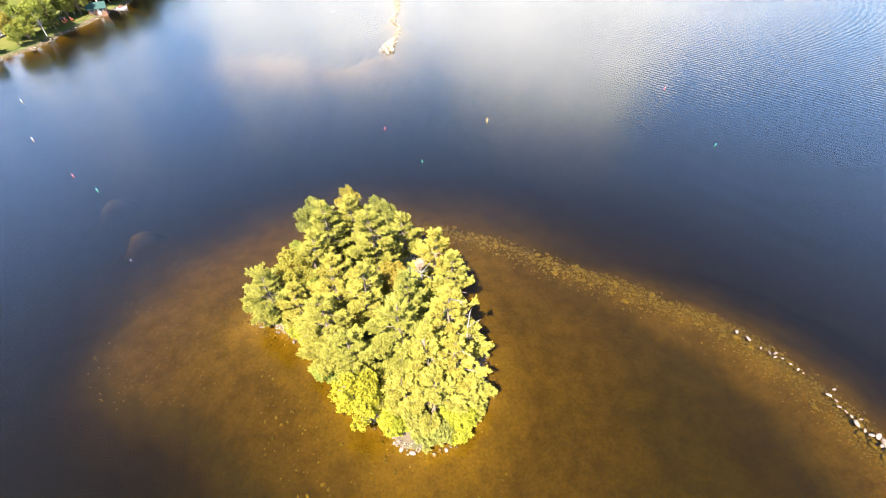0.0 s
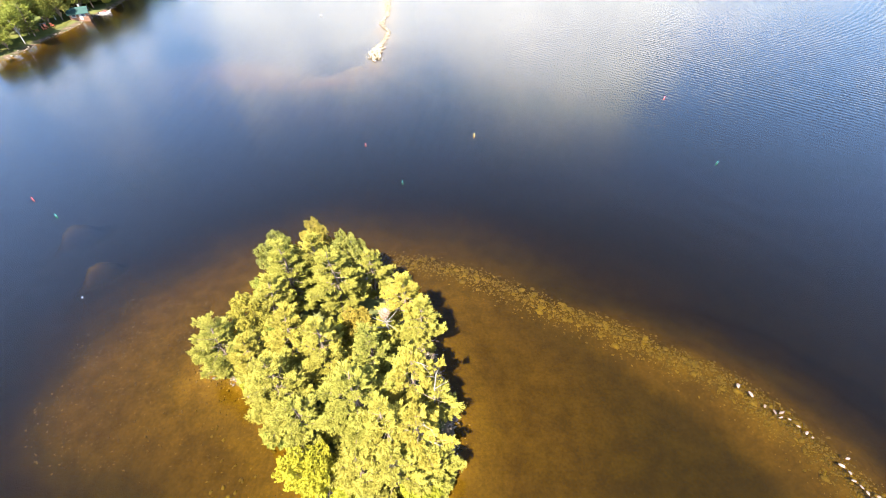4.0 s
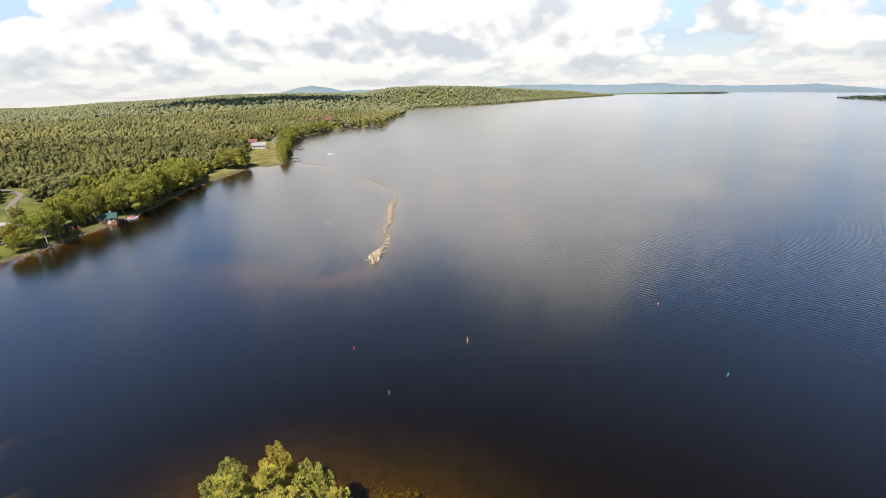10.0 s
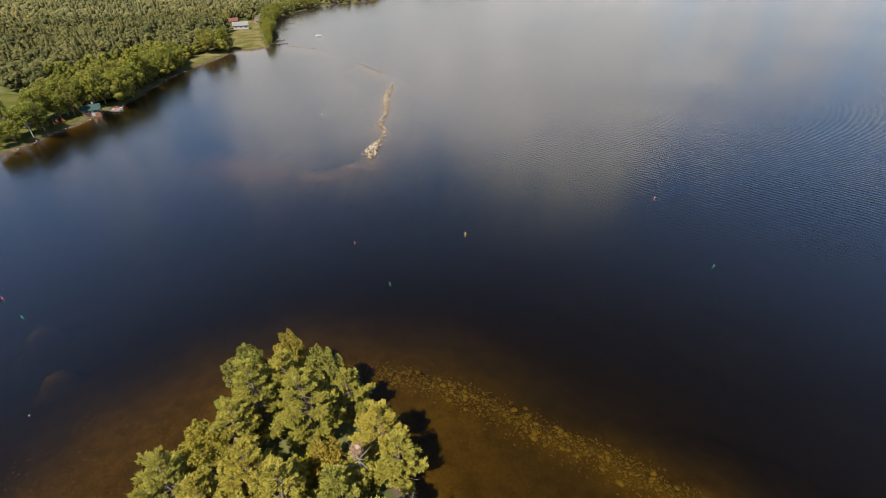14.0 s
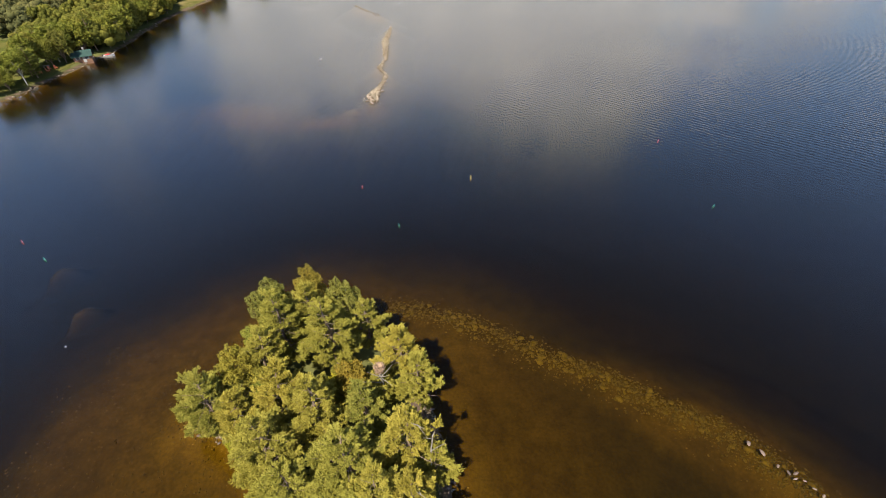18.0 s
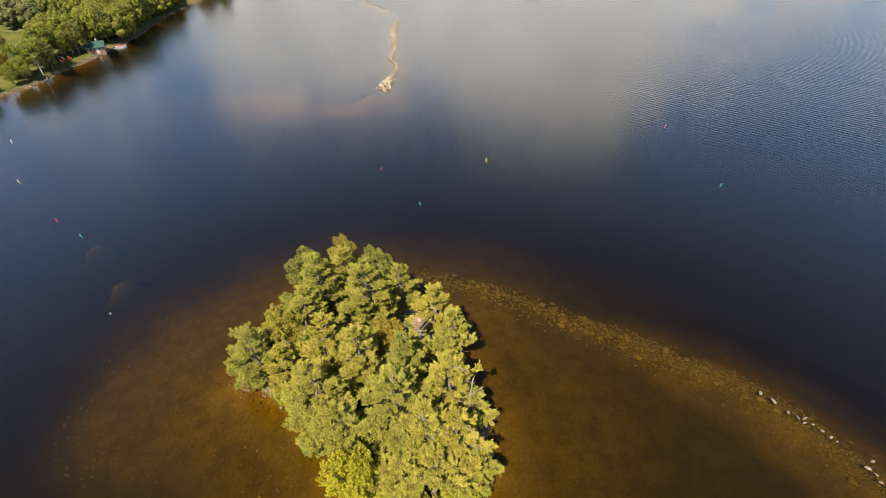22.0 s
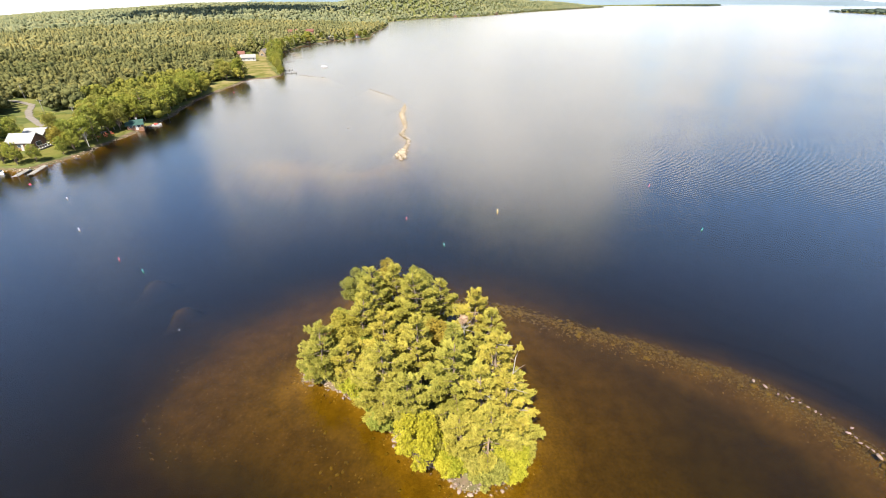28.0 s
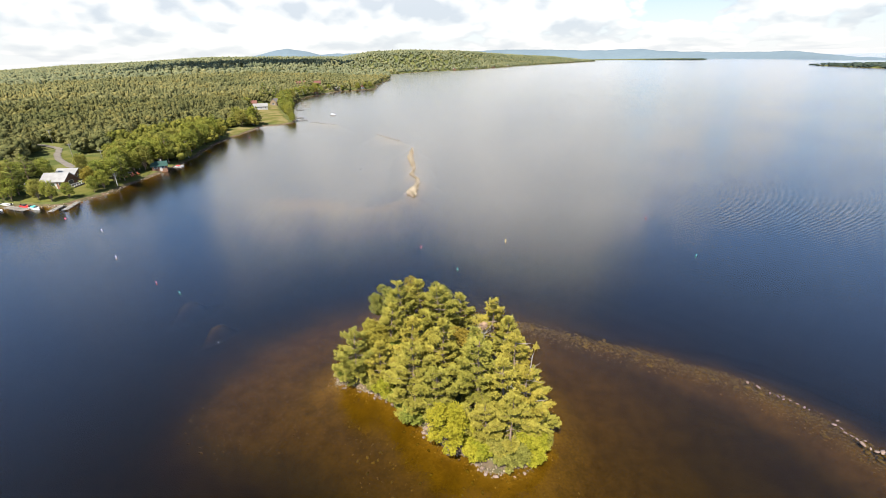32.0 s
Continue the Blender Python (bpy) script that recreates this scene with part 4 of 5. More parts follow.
sx, sy = np.interp(s_, cs_, P[:, 0]) + rng.normal(0, 0.55, 2600), np.interp(s_, cs_, P[:, 1]) + rng.normal(0, 0.55, 2600)
sz = 0.05 + 0.13 * rng.random(2600) ** 2
v, f = scatter(*stone_template(rng, 0.6, 6, 3), np.c_[sx, sy, ground_z(sx, sy) + sz * 0.2], np.c_[sz, sz * rng.uniform(0.6, 1, 2600), sz * 0.8], rng.uniform(0, 6.28, 2600))
part("rubble", np_mesh("rubble", v, f), STONE_MANY, shore, "small pinkish-grey shore rubble")["kind"] = "stuff"
log = thing("driftwood", pose(-18.9, 16.9, 0.12, 0, 0, 130), "bleached forked driftwood branch at the waterline", "driftwood")
part("branch", np_mesh("branch", *tubes([[(-0.9, 0, 0, 0.07), (0, 0.05, 0.06, 0.06), (0.9, 0.0, 0.12, 0.03)], [(0, 0.05, 0.06, 0.04), (0.5, 0.45, 0.2, 0.015)], [(0.3, 0.03, 0.08, 0.03), (0.8, -0.4, 0.22, 0.012)]])), DEADWOOD, log)

# ---- the stone bar ----
bar = thing("stone_bar", pose(0, 0, 0), "curved drowned bar of yellow-brown cobbles", "stone bar", kind="structure")
seg = np.array(BAR[:-1])
cum = np.r_[0, np.cumsum(np.hypot(*np.diff(seg, axis=0).T))]


def on_bar(n, spread, lo=0.0, hi=1.0):
    s = rng.uniform(lo, hi, n) * cum[-1]
    x, y = np.interp(s, cum, seg[:, 0]), np.interp(s, cum, seg[:, 1])
    k = np.clip(np.searchsorted(cum, s) - 1, 0, len(seg) - 2)
    d = seg[k + 1] - seg[k]
    d /= np.hypot(*d.T)[:, None]
    o = rng.normal(0, spread, n)
    return x - d[:, 1] * o, y + d[:, 0] * o


bx, by = on_bar(7000, 1.05)
sz = 0.06 + 0.16 * rng.random(7000) ** 2.5
pos = np.c_[bx, by, np.minimum(ground_z(bx, by) + sz * 0.12, -0.04 - sz * 0.4)]
v, f = scatter(*stone_template(rng, 0.5, 6, 3), pos, np.c_[sz, sz * rng.uniform(0.6, 1, 7000), sz * 0.8], rng.uniform(0, 6.28, 7000))
part("gravel", np_mesh("gravel", v, f), STONE_WET_MANY, bar, "drowned yellow-brown gravel")["kind"] = "stuff"
bx, by = on_bar(215, 0.8)
for k in range(215):
    s = 0.22 + 0.34 * rng.random() ** 2.5
    ob = new("stone", DROWNED[k % 5])
    ob.parent = bar
    ob.matrix_basis = pose(bx[k], by[k], min(gz(bx[k], by[k]) + 0.08, -0.05 - 0.5 * s), 0, 0, rng.uniform(0, 360)) @ Matrix.Diagonal((s, s * rng.uniform(0.6, 1.0), s, 1))
dry = [(28.6, 18.9, 0.55), (29.3, 17.6, 0.34), (29.9, 17.0, 0.42), (30.5, 16.9, 0.5), (30.2, 16.4, 0.3), (30.9, 16.2, 0.26), (31.3, 15.5, 0.3), (31.7, 14.8, 0.34), (32.0, 14.4, 0.26), (27.8, 19.9, 0.42),
       (33.0, 11.8, 0.42), (33.3, 11.2, 0.32), (33.2, 10.5, 0.36), (33.5, 10.0, 0.34), (33.7, 9.5, 0.3), (33.7, 8.8, 0.6), (34.0, 8.1, 0.4), (34.3, 7.6, 0.48), (34.8, 7.5, 0.7), (34.9, 6.8, 0.75), (34.5, 6.6, 0.4),
       (34.9, 6.1, 0.6), (35.3, 5.6, 0.5), (35.6, 4.8, 0.7), (36.1, 4.0, 0.5), (36.0, 3.2, 0.8), (36.6, 2.2, 0.55), (37.0, 1.0, 0.7), (34.4, 9.2, 0.3), (33.9, 12.4, 0.34)]
for k, (x, y, s) in enumerate(dry):
    ob = new("stone", STONES[k % 5])
    ob.parent = bar
    ob["label"] = "pale dry boulder standing out of the water"
    ob.matrix_basis = pose(x, y, 0.10 * s, rng.uniform(-10, 10), rng.uniform(-10, 10), rng.uniform(0, 360)) @ Matrix.Diagonal((s * 0.72, s * rng.uniform(0.36, 0.55), s * 0.5, 1))
for k, (x, y, s) in enumerate([(-3.5, 40.6, 0.45), (12.5, 31.6, 0.45), (20.4, 25.9, 0.42), (24.6, 22.8, 0.5), (16.0, 28.4, 0.4), (-12, 41.5, 0.5)]):
    ob = new("stone", DROWNED[k % 5])
    ob.parent = bar
    ob.matrix_basis = pose(x, y, -0.10 - 0.45 * s, 0, 0, rng.uniform(0, 360)) @ Matrix.Diagonal((s, s * 0.75, s * 0.9, 1))
# scattered cobbles on the sand in front of the island
n_ = 500
fx, fy = rng.uniform(-26, 0, n_), rng.uniform(-6, 18, n_)
keep = (inside(ISLAND, fx, fy) < -0.2) & (inside(ISLAND, fx, fy) > -9)
fx, fy = fx[keep], fy[keep]
sz = 0.10 + 0.28 * rng.random(len(fx)) ** 3
v, f = scatter(*stone_template(rng, 0.5, 6, 3), np.c_[fx, fy, ground_z(fx, fy) + sz * 0.1], np.c_[sz, sz * 0.8, sz * 0.7], rng.uniform(0, 6.28, len(fx)))
tagged(part("lake_bed_cobbles", np_mesh("lake_bed_cobbles", v, f), STONE_WET_MANY), "scattered drowned cobbles on the brown lake bed", "cobbles", kind="stuff")

# pebbles on the shallow bed beside the island and on the two small shoals
px = np.r_[rng.uniform(-52, -24, 1800), rng.normal(-53.0, 1.3, 110), rng.normal(-62.6, 1.2, 70)]
py = np.r_[rng.uniform(14, 37, 1800), rng.normal(43.5, 1.5, 110), rng.normal(53.6, 1.3, 70)]
pz = ground_z(px, py)
keep = (pz > -3.0 + 0.6 * wobble(px, py, 5.0, 4.0)) & (inside(ISLAND, px, py) < -0.5)
px, py, pz = px[keep], py[keep], pz[keep]
sz = 0.05 + 0.15 * rng.random(len(px)) ** 3
v, f = scatter(*stone_template(rng, 0.5, 6, 3), np.c_[px, py, pz + sz * 0.1], np.c_[sz, sz * 0.8, sz * 0.7], rng.uniform(0, 6.28, len(px)))
tagged(part("lake_bed_pebbles", np_mesh("lake_bed_pebbles", v, f), PEBBLE), "drowned yellow-brown pebbles on the shallow bed", "pebbles", kind="stuff")

# ---- the rock reef ----
reef = thing("rock_reef", pose(0, 0, 0), "long crooked heap of pale sunlit boulders above water", "rock reef", kind="structure")


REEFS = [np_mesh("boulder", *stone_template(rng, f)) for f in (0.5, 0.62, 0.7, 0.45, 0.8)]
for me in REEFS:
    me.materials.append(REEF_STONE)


def reef_stones(line, per_m, spread, big):
    L = np.array(line, float)
    c = np.r_[0, np.cumsum(np.hypot(*np.diff(L, axis=0).T))]
    m = int(per_m * c[-1])
    s = rng.uniform(0, c[-1], m)
    w = spread(s / c[-1])
    return np.interp(s, c, L[:, 0]) + rng.normal(0, 1, m) * w, np.interp(s, c, L[:, 1]) + rng.normal(0, 0.5, m) * w, rng.uniform(0.22, 1.0, m) ** 1.5 * big * np.clip(w / 1.0, 0.5, 1.2)


def reef_wide(q):
    return np.interp(q, [0, 0.05, 0.10, 0.17, 0.22, 0.30, 0.37, 0.43, 0.47, 0.55, 0.75, 0.86, 0.92, 1.0], [0.6, 0.95, 0.85, 0.45, 0.36, 0.36, 0.46, 0.28, 0.30, 0.56, 0.62, 0.56, 0.34, 0.2])


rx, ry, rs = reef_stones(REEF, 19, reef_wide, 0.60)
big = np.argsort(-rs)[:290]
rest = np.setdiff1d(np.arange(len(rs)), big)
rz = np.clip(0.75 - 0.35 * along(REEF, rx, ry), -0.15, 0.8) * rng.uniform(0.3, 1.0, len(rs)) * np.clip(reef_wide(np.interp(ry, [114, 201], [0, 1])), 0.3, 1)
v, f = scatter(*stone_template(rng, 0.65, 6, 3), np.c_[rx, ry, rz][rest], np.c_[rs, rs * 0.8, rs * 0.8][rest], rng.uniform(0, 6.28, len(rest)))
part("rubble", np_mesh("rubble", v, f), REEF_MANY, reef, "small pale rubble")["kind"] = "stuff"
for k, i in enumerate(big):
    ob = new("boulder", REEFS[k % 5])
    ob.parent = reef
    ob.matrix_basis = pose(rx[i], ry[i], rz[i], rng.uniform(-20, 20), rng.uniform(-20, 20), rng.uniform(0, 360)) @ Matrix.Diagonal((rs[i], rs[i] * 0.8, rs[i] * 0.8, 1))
for line in (REEF_TAIL, REEF_END):
    rx, ry, rs = reef_stones(line, 5.0, lambda q: 0.6 + 0 * q, 0.9)
    v, f = scatter(*stone_template(rng, 0.6, 6, 3), np.c_[rx, ry, 0 * rs], np.c_[rs, rs * 0.8, rs * 0.7], rng.uniform(0, 6.28, len(rs)))
    tagged(part("rock_reef_tail", np_mesh("rock_reef_tail", v, f), STONE_MANY), "thin line of low dark rocks awash", "rocks", kind="stuff")


# ---- buoys ----
def buoy(x, y, colour, label, tall=0.55, nun=False, second=None, lean=0.0):
    b = thing("channel_buoy", pose(x, y, -0.12, lean, lean * 0.6, 20), label, "buoy", "channel buoys")
    r = 0.085
    top = [(r, tall * 0.62), (r * 0.45, tall)] if nun else [(r, tall * 0.97), (r * 0.9, tall)]
    part("body", lathe([(r * 0.8, -0.25), (r, -0.18), (r, 0.0), *top]), colour, b)
    part("band", lathe([(r + 0.012, tall * 0.40), (r + 0.014, tall * 0.40 + 0.01), (r + 0.014, tall * 0.48), (r + 0.012, tall * 0.49)]), second or WHITE_PAINT, b, "reflective band")
    part("lifting_ring", lathe([(0.035, tall - 0.01), (0.035, tall + 0.04), (0.02, tall + 0.07)], 8), BLACK_RUBBER, b)
    return b


buoy(-16.3, 72.0, RED_PAINT, "red channel buoy afloat on dark water", nun=True, lean=6)
buoy(-8.6, 58.9, GREEN_PAINT, "green can buoy afloat on dark water", lean=-5)
buoy(4.2, 73.7, YELLOW_PAINT, "pale yellow marker buoy afloat" , 0.8, second=ORANGE_PAINT, lean=4)
buoy(45.0, 86.8, RED_PAINT, "red channel buoy afloat on blue water", nun=True, lean=9)
buoy(44.4, 61.3, GREEN_PAINT, "green can buoy afloat on blue water", lean=10)
buoy(-70.5, 58.0, RED_PAINT, "red channel buoy afloat beside a green one", nun=True, lean=-8)
buoy(-63.5, 53.1, GREEN_PAINT, "green can buoy afloat near a shoal", lean=-8)
buoy(-86.8, 72.0, WHITE_PAINT, "white marker buoy afloat", 0.7, second=ORANGE_PAINT, lean=-6)
buoy(-102.0, 91.2, WHITE_PAINT, "white marker buoy afloat near the shore", 0.7, second=ORANGE_PAINT, lean=-5)


def float_ball(x, y, r, colour, label):
    b = thing("mooring_float", pose(x, y, 0.0), label, "float", "mooring floats")
    part("ball", lathe([(r * math.cos(a), r * math.sin(a)) for a in np.linspace(-1.45, 1.45, 9)], 12), colour, b)
    part("eye", lathe([(0.04, r * 0.97), (0.05, r + 0.05), (0.02, r + 0.08)], 8), BLACK_RUBBER, b)


for x, y, r, c, label in ((-49.0, 35.3, 0.10, WHITE_PAINT, "white mooring ball in the shallows"), (-120.0, 103.4, 0.28, RED_PAINT, "red mooring ball off the docks"), (-116, 249, 0.3, RED_PAINT, "red mooring ball near the shore"),
                          (-19.2, 249, 0.24, WHITE_PAINT, "white marker float beyond the reef"), (-104, 401, 0.22, WHITE_PAINT, "white mooring ball near the far docks"), (-78.5, 352, 0.2, WHITE_PAINT, "white mooring ball beside a boat"),
                          (-61.3, 285.3, 0.18, WHITE_PAINT, "white mooring ball off the point"), (-64.2, 286.5, 0.16, WHITE_PAINT, "small white mooring ball off the point")):
    float_ball(x, y, r, c, label)


# ---- lawns and drive ----
LAWNS = [[(-142, 154), (-144.9, 162), (-152, 175), (-163.5, 190), (-186, 197.5), (-195, 209), (-178, 186), (-160, 168)],
         [(-151, 153), (-157.5, 158), (-176, 174.5), (-182, 183), (-190, 190), (-187, 178), (-170, 162), (-157.6, 150.7)],
         [(-146, 120), (-133, 118.5), (-127, 127), (-124.5, 146), (-124, 164), (-128, 166), (-130, 150), (-138, 146), (-139, 130), (-150, 126)],
         [(-110, 304), (-107.5, 311), (-117, 333), (-128, 365), (-140, 400), (-147, 424), (-160, 452), (-178, 466), (-180, 440), (-167, 405), (-153, 370), (-140, 332), (-130, 306)],
         [(-125.5, 240), (-126.5, 262), (-124, 285), (-133, 290), (-137, 266)],
         [(-133, 650), (-150, 640), (-192, 685), (-222, 740), (-168, 745), (-148, 700)]]
YARD = [(-156, 119), (-128, 112), (-118, 140), (-118, 172), (-140, 166), (-160, 152)]
DRIVE = [(-141, 149.5), (-148, 156), (-156.5, 163.5), (-163.6, 170), (-178, 184), (-187, 196), (-196, 210.6), (-204, 216.5), (-212, 222), (-228, 226)]


def patch_mesh(name, mask, x0, y0, x1, y1, step, lift):
    """A sheet laid just over the ground where mask is above nought."""
    xs, ys = np.arange(x0, x1, step), np.arange(y0, y1, step)
    A, B = np.meshgrid(xs, ys)
    keepv = mask(A.ravel(), B.ravel())
    ids = np.arange(A.size).reshape(A.shape)
    q = np.stack([ids[:-1, :-1], ids[:-1, 1:], ids[1:, 1:], ids[1:, :-1]], -1).reshape(-1, 4)
    q = q[(keepv[q] > 0).all(1)]
    used, inv = np.unique(q, return_inverse=True)
    a, b = A.ravel()[used], B.ravel()[used]
    return np_mesh(name, np.c_[a, b, ground_z(a, b) + lift], inv.reshape(-1, 4))


for k, poly in enumerate(LAWNS):
    p = np.array(poly)
    step = 0.9 if k < 3 else 2.0
    me = patch_mesh("lawn", lambda a, b: np.minimum(inside(poly, a, b) + 0.8 * wobble(a, b, 3.0), inside(SHORE, a, b) - 1.2), p[:, 0].min() - 1, p[:, 1].min() - 1, p[:, 0].max() + 1, p[:, 1].max() + 1, step, 0.10)
    tagged(part("lawn", me, GRASS if k < 3 else GRASS_DRY), "sunlit mown yellow-green lawn" if k < 3 else "dry straw-coloured grass by the shore", "lawn", kind="structure")
me = patch_mesh("driveway", lambda a, b: 1.75 - along(DRIVE, a, b) + 0.2 * wobble(a, b, 2.0), -232, 146, -138, 230, 0.6, 0.17)
tagged(part("driveway", me, ROAD), "pale winding gravel drive across the lawn", "road", kind="structure")


# ---- houses ----
def house(name, x, y, turn, length, width, wall_h, roof_h, wall, roof, label, windows=3, porch=False, chimney=False, z=None):
    """A gabled house: its ridge runs along its own x; walls, two roof slopes, gables, windows, door."""
    h = thing(name, pose(x, y, (gz(x, y) if z is None else z), 0, 0, turn), label, "house")
    L, W, e = length / 2, width / 2, 0.45
    bm = bmesh.new()
    box(bm, -L, -W, -0.8, L, W, wall_h)
    for s in (-1, 1):
        a = [bm.verts.new(p) for p in ((s * L, -W, wall_h), (s * L, W, wall_h), (s * L, 0, wall_h + roof_h * 0.97), (s * (L - 0.2), -W, wall_h), (s * (L - 0.2), W, wall_h), (s * (L - 0.2), 0, wall_h + roof_h * 0.97))]
        for f in ((0, 1, 2), (5, 4, 3), (0, 2, 5, 3), (1, 4, 5, 2)):
            bm.faces.new([a[i] for i in f])
    part("wall", bm, wall, h)
    for s in (-1, 1):
        bm = bmesh.new()
        lo, hi = (s * (W + e), wall_h - roof_h * e / W), (0.0, wall_h + roof_h)
        vs = [bm.verts.new((sx * (L + e), yy, zz + dz)) for sx in (-1, 1) for (yy, zz) in (lo, hi) for dz in (0.0, 0.16)]
        for f in ((0, 1, 3, 2), (4, 6, 7, 5), (1, 5, 7, 3), (0, 2, 6, 4), (0, 4, 5, 1), (2, 3, 7, 6)):
            bm.faces.new([vs[i] for i in f])
        bmesh.ops.recalc_face_normals(bm, faces=bm.faces)
        part("roof", bm, roof, h)
    for s in (-1, 1):
        for k in range(windows):
            cx = -L + (k + 0.5) * length / windows
            w = part("window", boxes((cx - 0.6, s * (W + 0.03) - 0.05, 1.0, cx + 0.6, s * (W + 0.03) + 0.05, 2.1)), WHITE_PAINT, h)
            part("pane", boxes((cx - 0.5, s * (W + 0.07) - 0.03, 1.1, cx + 0.5, s * (W + 0.07) + 0.03, 2.0)), GLASS_DARK, w)
        w = part("window", boxes((s * (L + 0.03) - 0.05, -1.2, 0.9, s * (L + 0.03) + 0.05, 1.2, 2.3)), WHITE_PAINT, h)
        part("pane", boxes((s * (L + 0.07) - 0.03, -1.1, 1.0, s * (L + 0.07) + 0.03, 1.1, 2.2)), GLASS_DARK, w)
    part("door", boxes((L * 0.2 - 0.45, -W - 0.08, 0.0, L * 0.2 + 0.45, -W + 0.02, 2.05)), WALL_WHITE, h)
    if chimney:
        part("chimney", boxes((L * 0.3 - 0.3, 0.3, wall_h, L * 0.3 + 0.3, 0.9, wall_h + roof_h + 0.8), bevel=0.03), CONCRETE, h)
    if porch:
        part("deck", boxes((L, -W, -0.7, L + 2.2, W, 0.35)), PLANK, h)
        for yy in np.linspace(-W + 0.1, W - 0.1, 6):
            part("post", boxes((L + 2.05, yy - 0.05, 0.35, L + 2.15, yy + 0.05, 1.3)), WHITE_PAINT, h)
        part("rail", boxes((L + 2.03, -W, 1.25, L + 2.17, W, 1.37)), WHITE_PAINT, h)
    return h


house("house", -143.6, 136.2, 0, 7.8, 6.4, 2.7, 2.2, WALL_BROWN, ROOF_WHITE, "brown lake house with pale metal roof and deck", 3, True)
house("garage", -147.6, 147.4, 0, 6.8, 5.2, 2.5, 1.6, WALL_BROWN, ROOF_WHITE, "brown garage wing with pale metal roof", 2)
house("shed", -149.4, 131.4, 0, 3.2, 2.6, 1.9, 0.8, WALL_WHITE, ROOF_WHITE, "small pale shed beside the lake house", 1)
house("cabin", -123.6, 164.2, 24, 5.4, 4.2, 2.1, 1.3, WALL_BROWN, ROOF_GREEN, "small brown cabin with green metal roof at the water", 2, False, True)
house("house", -155, 397, 20, 11, 7, 2.8, 2.2, WALL_WHITE, ROOF_WHITE, "white house with pale roof in a field", 3)
house("house", -154, 440, 70, 9, 7, 3.2, 3.0, WALL_TAN, ROOF_DARK, "tan house with dark roof among trees", 3)
house("house", -174, 431, 10, 9, 6, 2.6, 2.2, WALL_RED, ROOF_RED, "red house with red-brown roof", 3)
house("house", -203, 749, 15, 14, 9, 3.0, 3.0, WALL_TAN, ROOF_RED, "red-roofed house in a far field", 3)
house("house", -178, 750, 30, 13, 9, 3.2, 3.2, WALL_RED, ROOF_RED, "dark red house in a far field", 3)
house("boathouse", -99, 677, 60, 9, 7, 3.0, 2.6, WALL_WHITE, ROOF_RED, "white boathouse on the far shore", 2)
house("house", -131, 654, 20, 10, 7, 2.6, 2.4, WALL_TAN, ROOF_DARK, "tan cottage on the far shore", 2)
house("house", -232, 752, 0, 12, 8, 2.6, 2.4, WALL_TAN, ROOF_RED, "low tan house behind the field", 2)
for k, (x, y) in enumerate(((-128, 480), (-142, 590), (-88, 812), (-82, 905), (45, 1545), (110, 1580), (190, 1640), (270, 1780), (350, 1930), (470, 2140), (640, 2370), (820, 2610))):
    far = y > 1000
    house("cottage", x - 8, y + 6, 20 * k, 11 if far else 9, 8 if far else 7, 3 if far else 2.6, 2.4, (WALL_TAN, WALL_BROWN)[k % 2], (ROOF_DARK, ROOF_RED, ROOF_WHITE)[k % 3], ("tan", "brown")[k % 2] + " cottage at the edge of the far woods", 2)


# ---- docks and boats ----
def dock(x0, y0, x1, y1, wide, label, mat=PLANK):
    ln = math.hypot(x1 - x0, y1 - y0)
    d = thing("dock", pose(x0, y0, 0.0, 0, 0, math.degrees(math.atan2(y1 - y0, x1 - x0))), label, "dock", "docks")
    n_p = max(4, int(ln / 0.45))
    me = None
    for k in range(n_p):
        a = ln * k / n_p
        if me is None:
            ob = part("plank", boxes((0, -wide / 2, 0.36, ln / n_p - 0.03, wide / 2, 0.42)), mat, d)
            me = ob.data
        else:
            ob = part("plank", me, mat, d)
        ob.matrix_basis = pose(a, 0, 0)
    for s in (-1, 1):
        part("stringer", boxes((0, s * (wide / 2 - 0.08) - 0.04, 0.2, ln, s * (wide / 2 - 0.08) + 0.04, 0.355)), PLANK, d)
        for q in (0.12, 0.55, 0.97):
            part("post", boxes((ln * q - 0.07, s * wide / 2 - 0.07, -1.6, ln * q + 0.07, s * wide / 2 + 0.07, 0.75)), PLANK, d)
    return d


dock(-146.5, 116.3, -137.5, 112.2, 2.2, "wide grey plank dock with boats moored")
dock(-129.6, 116.2, -128.6, 109.4, 1.6, "narrow grey plank pier")
dock(-127.2, 119.6, -125.3, 111.0, 1.6, "narrow grey plank pier beside another")
dock(-121.2, 168.6, -116.8, 168.9, 1.3, "short pale plank dock below the cabin")
dock(-111.0, 340, -105.5, 340.5, 2.2, "pale plank dock on the far shore")
dock(-106.5, 322, -99, 325, 2.4, "long pale plank dock at the point")
dock(-131.0, 445, -126.5, 446, 2.4, "pale plank dock before the tan house")
dock(-124.5, 398, -118.5, 400, 2.2, "plank dock on the far shore")
dock(-140, 470, -132, 472, 2.2, "plank dock on the far shore")


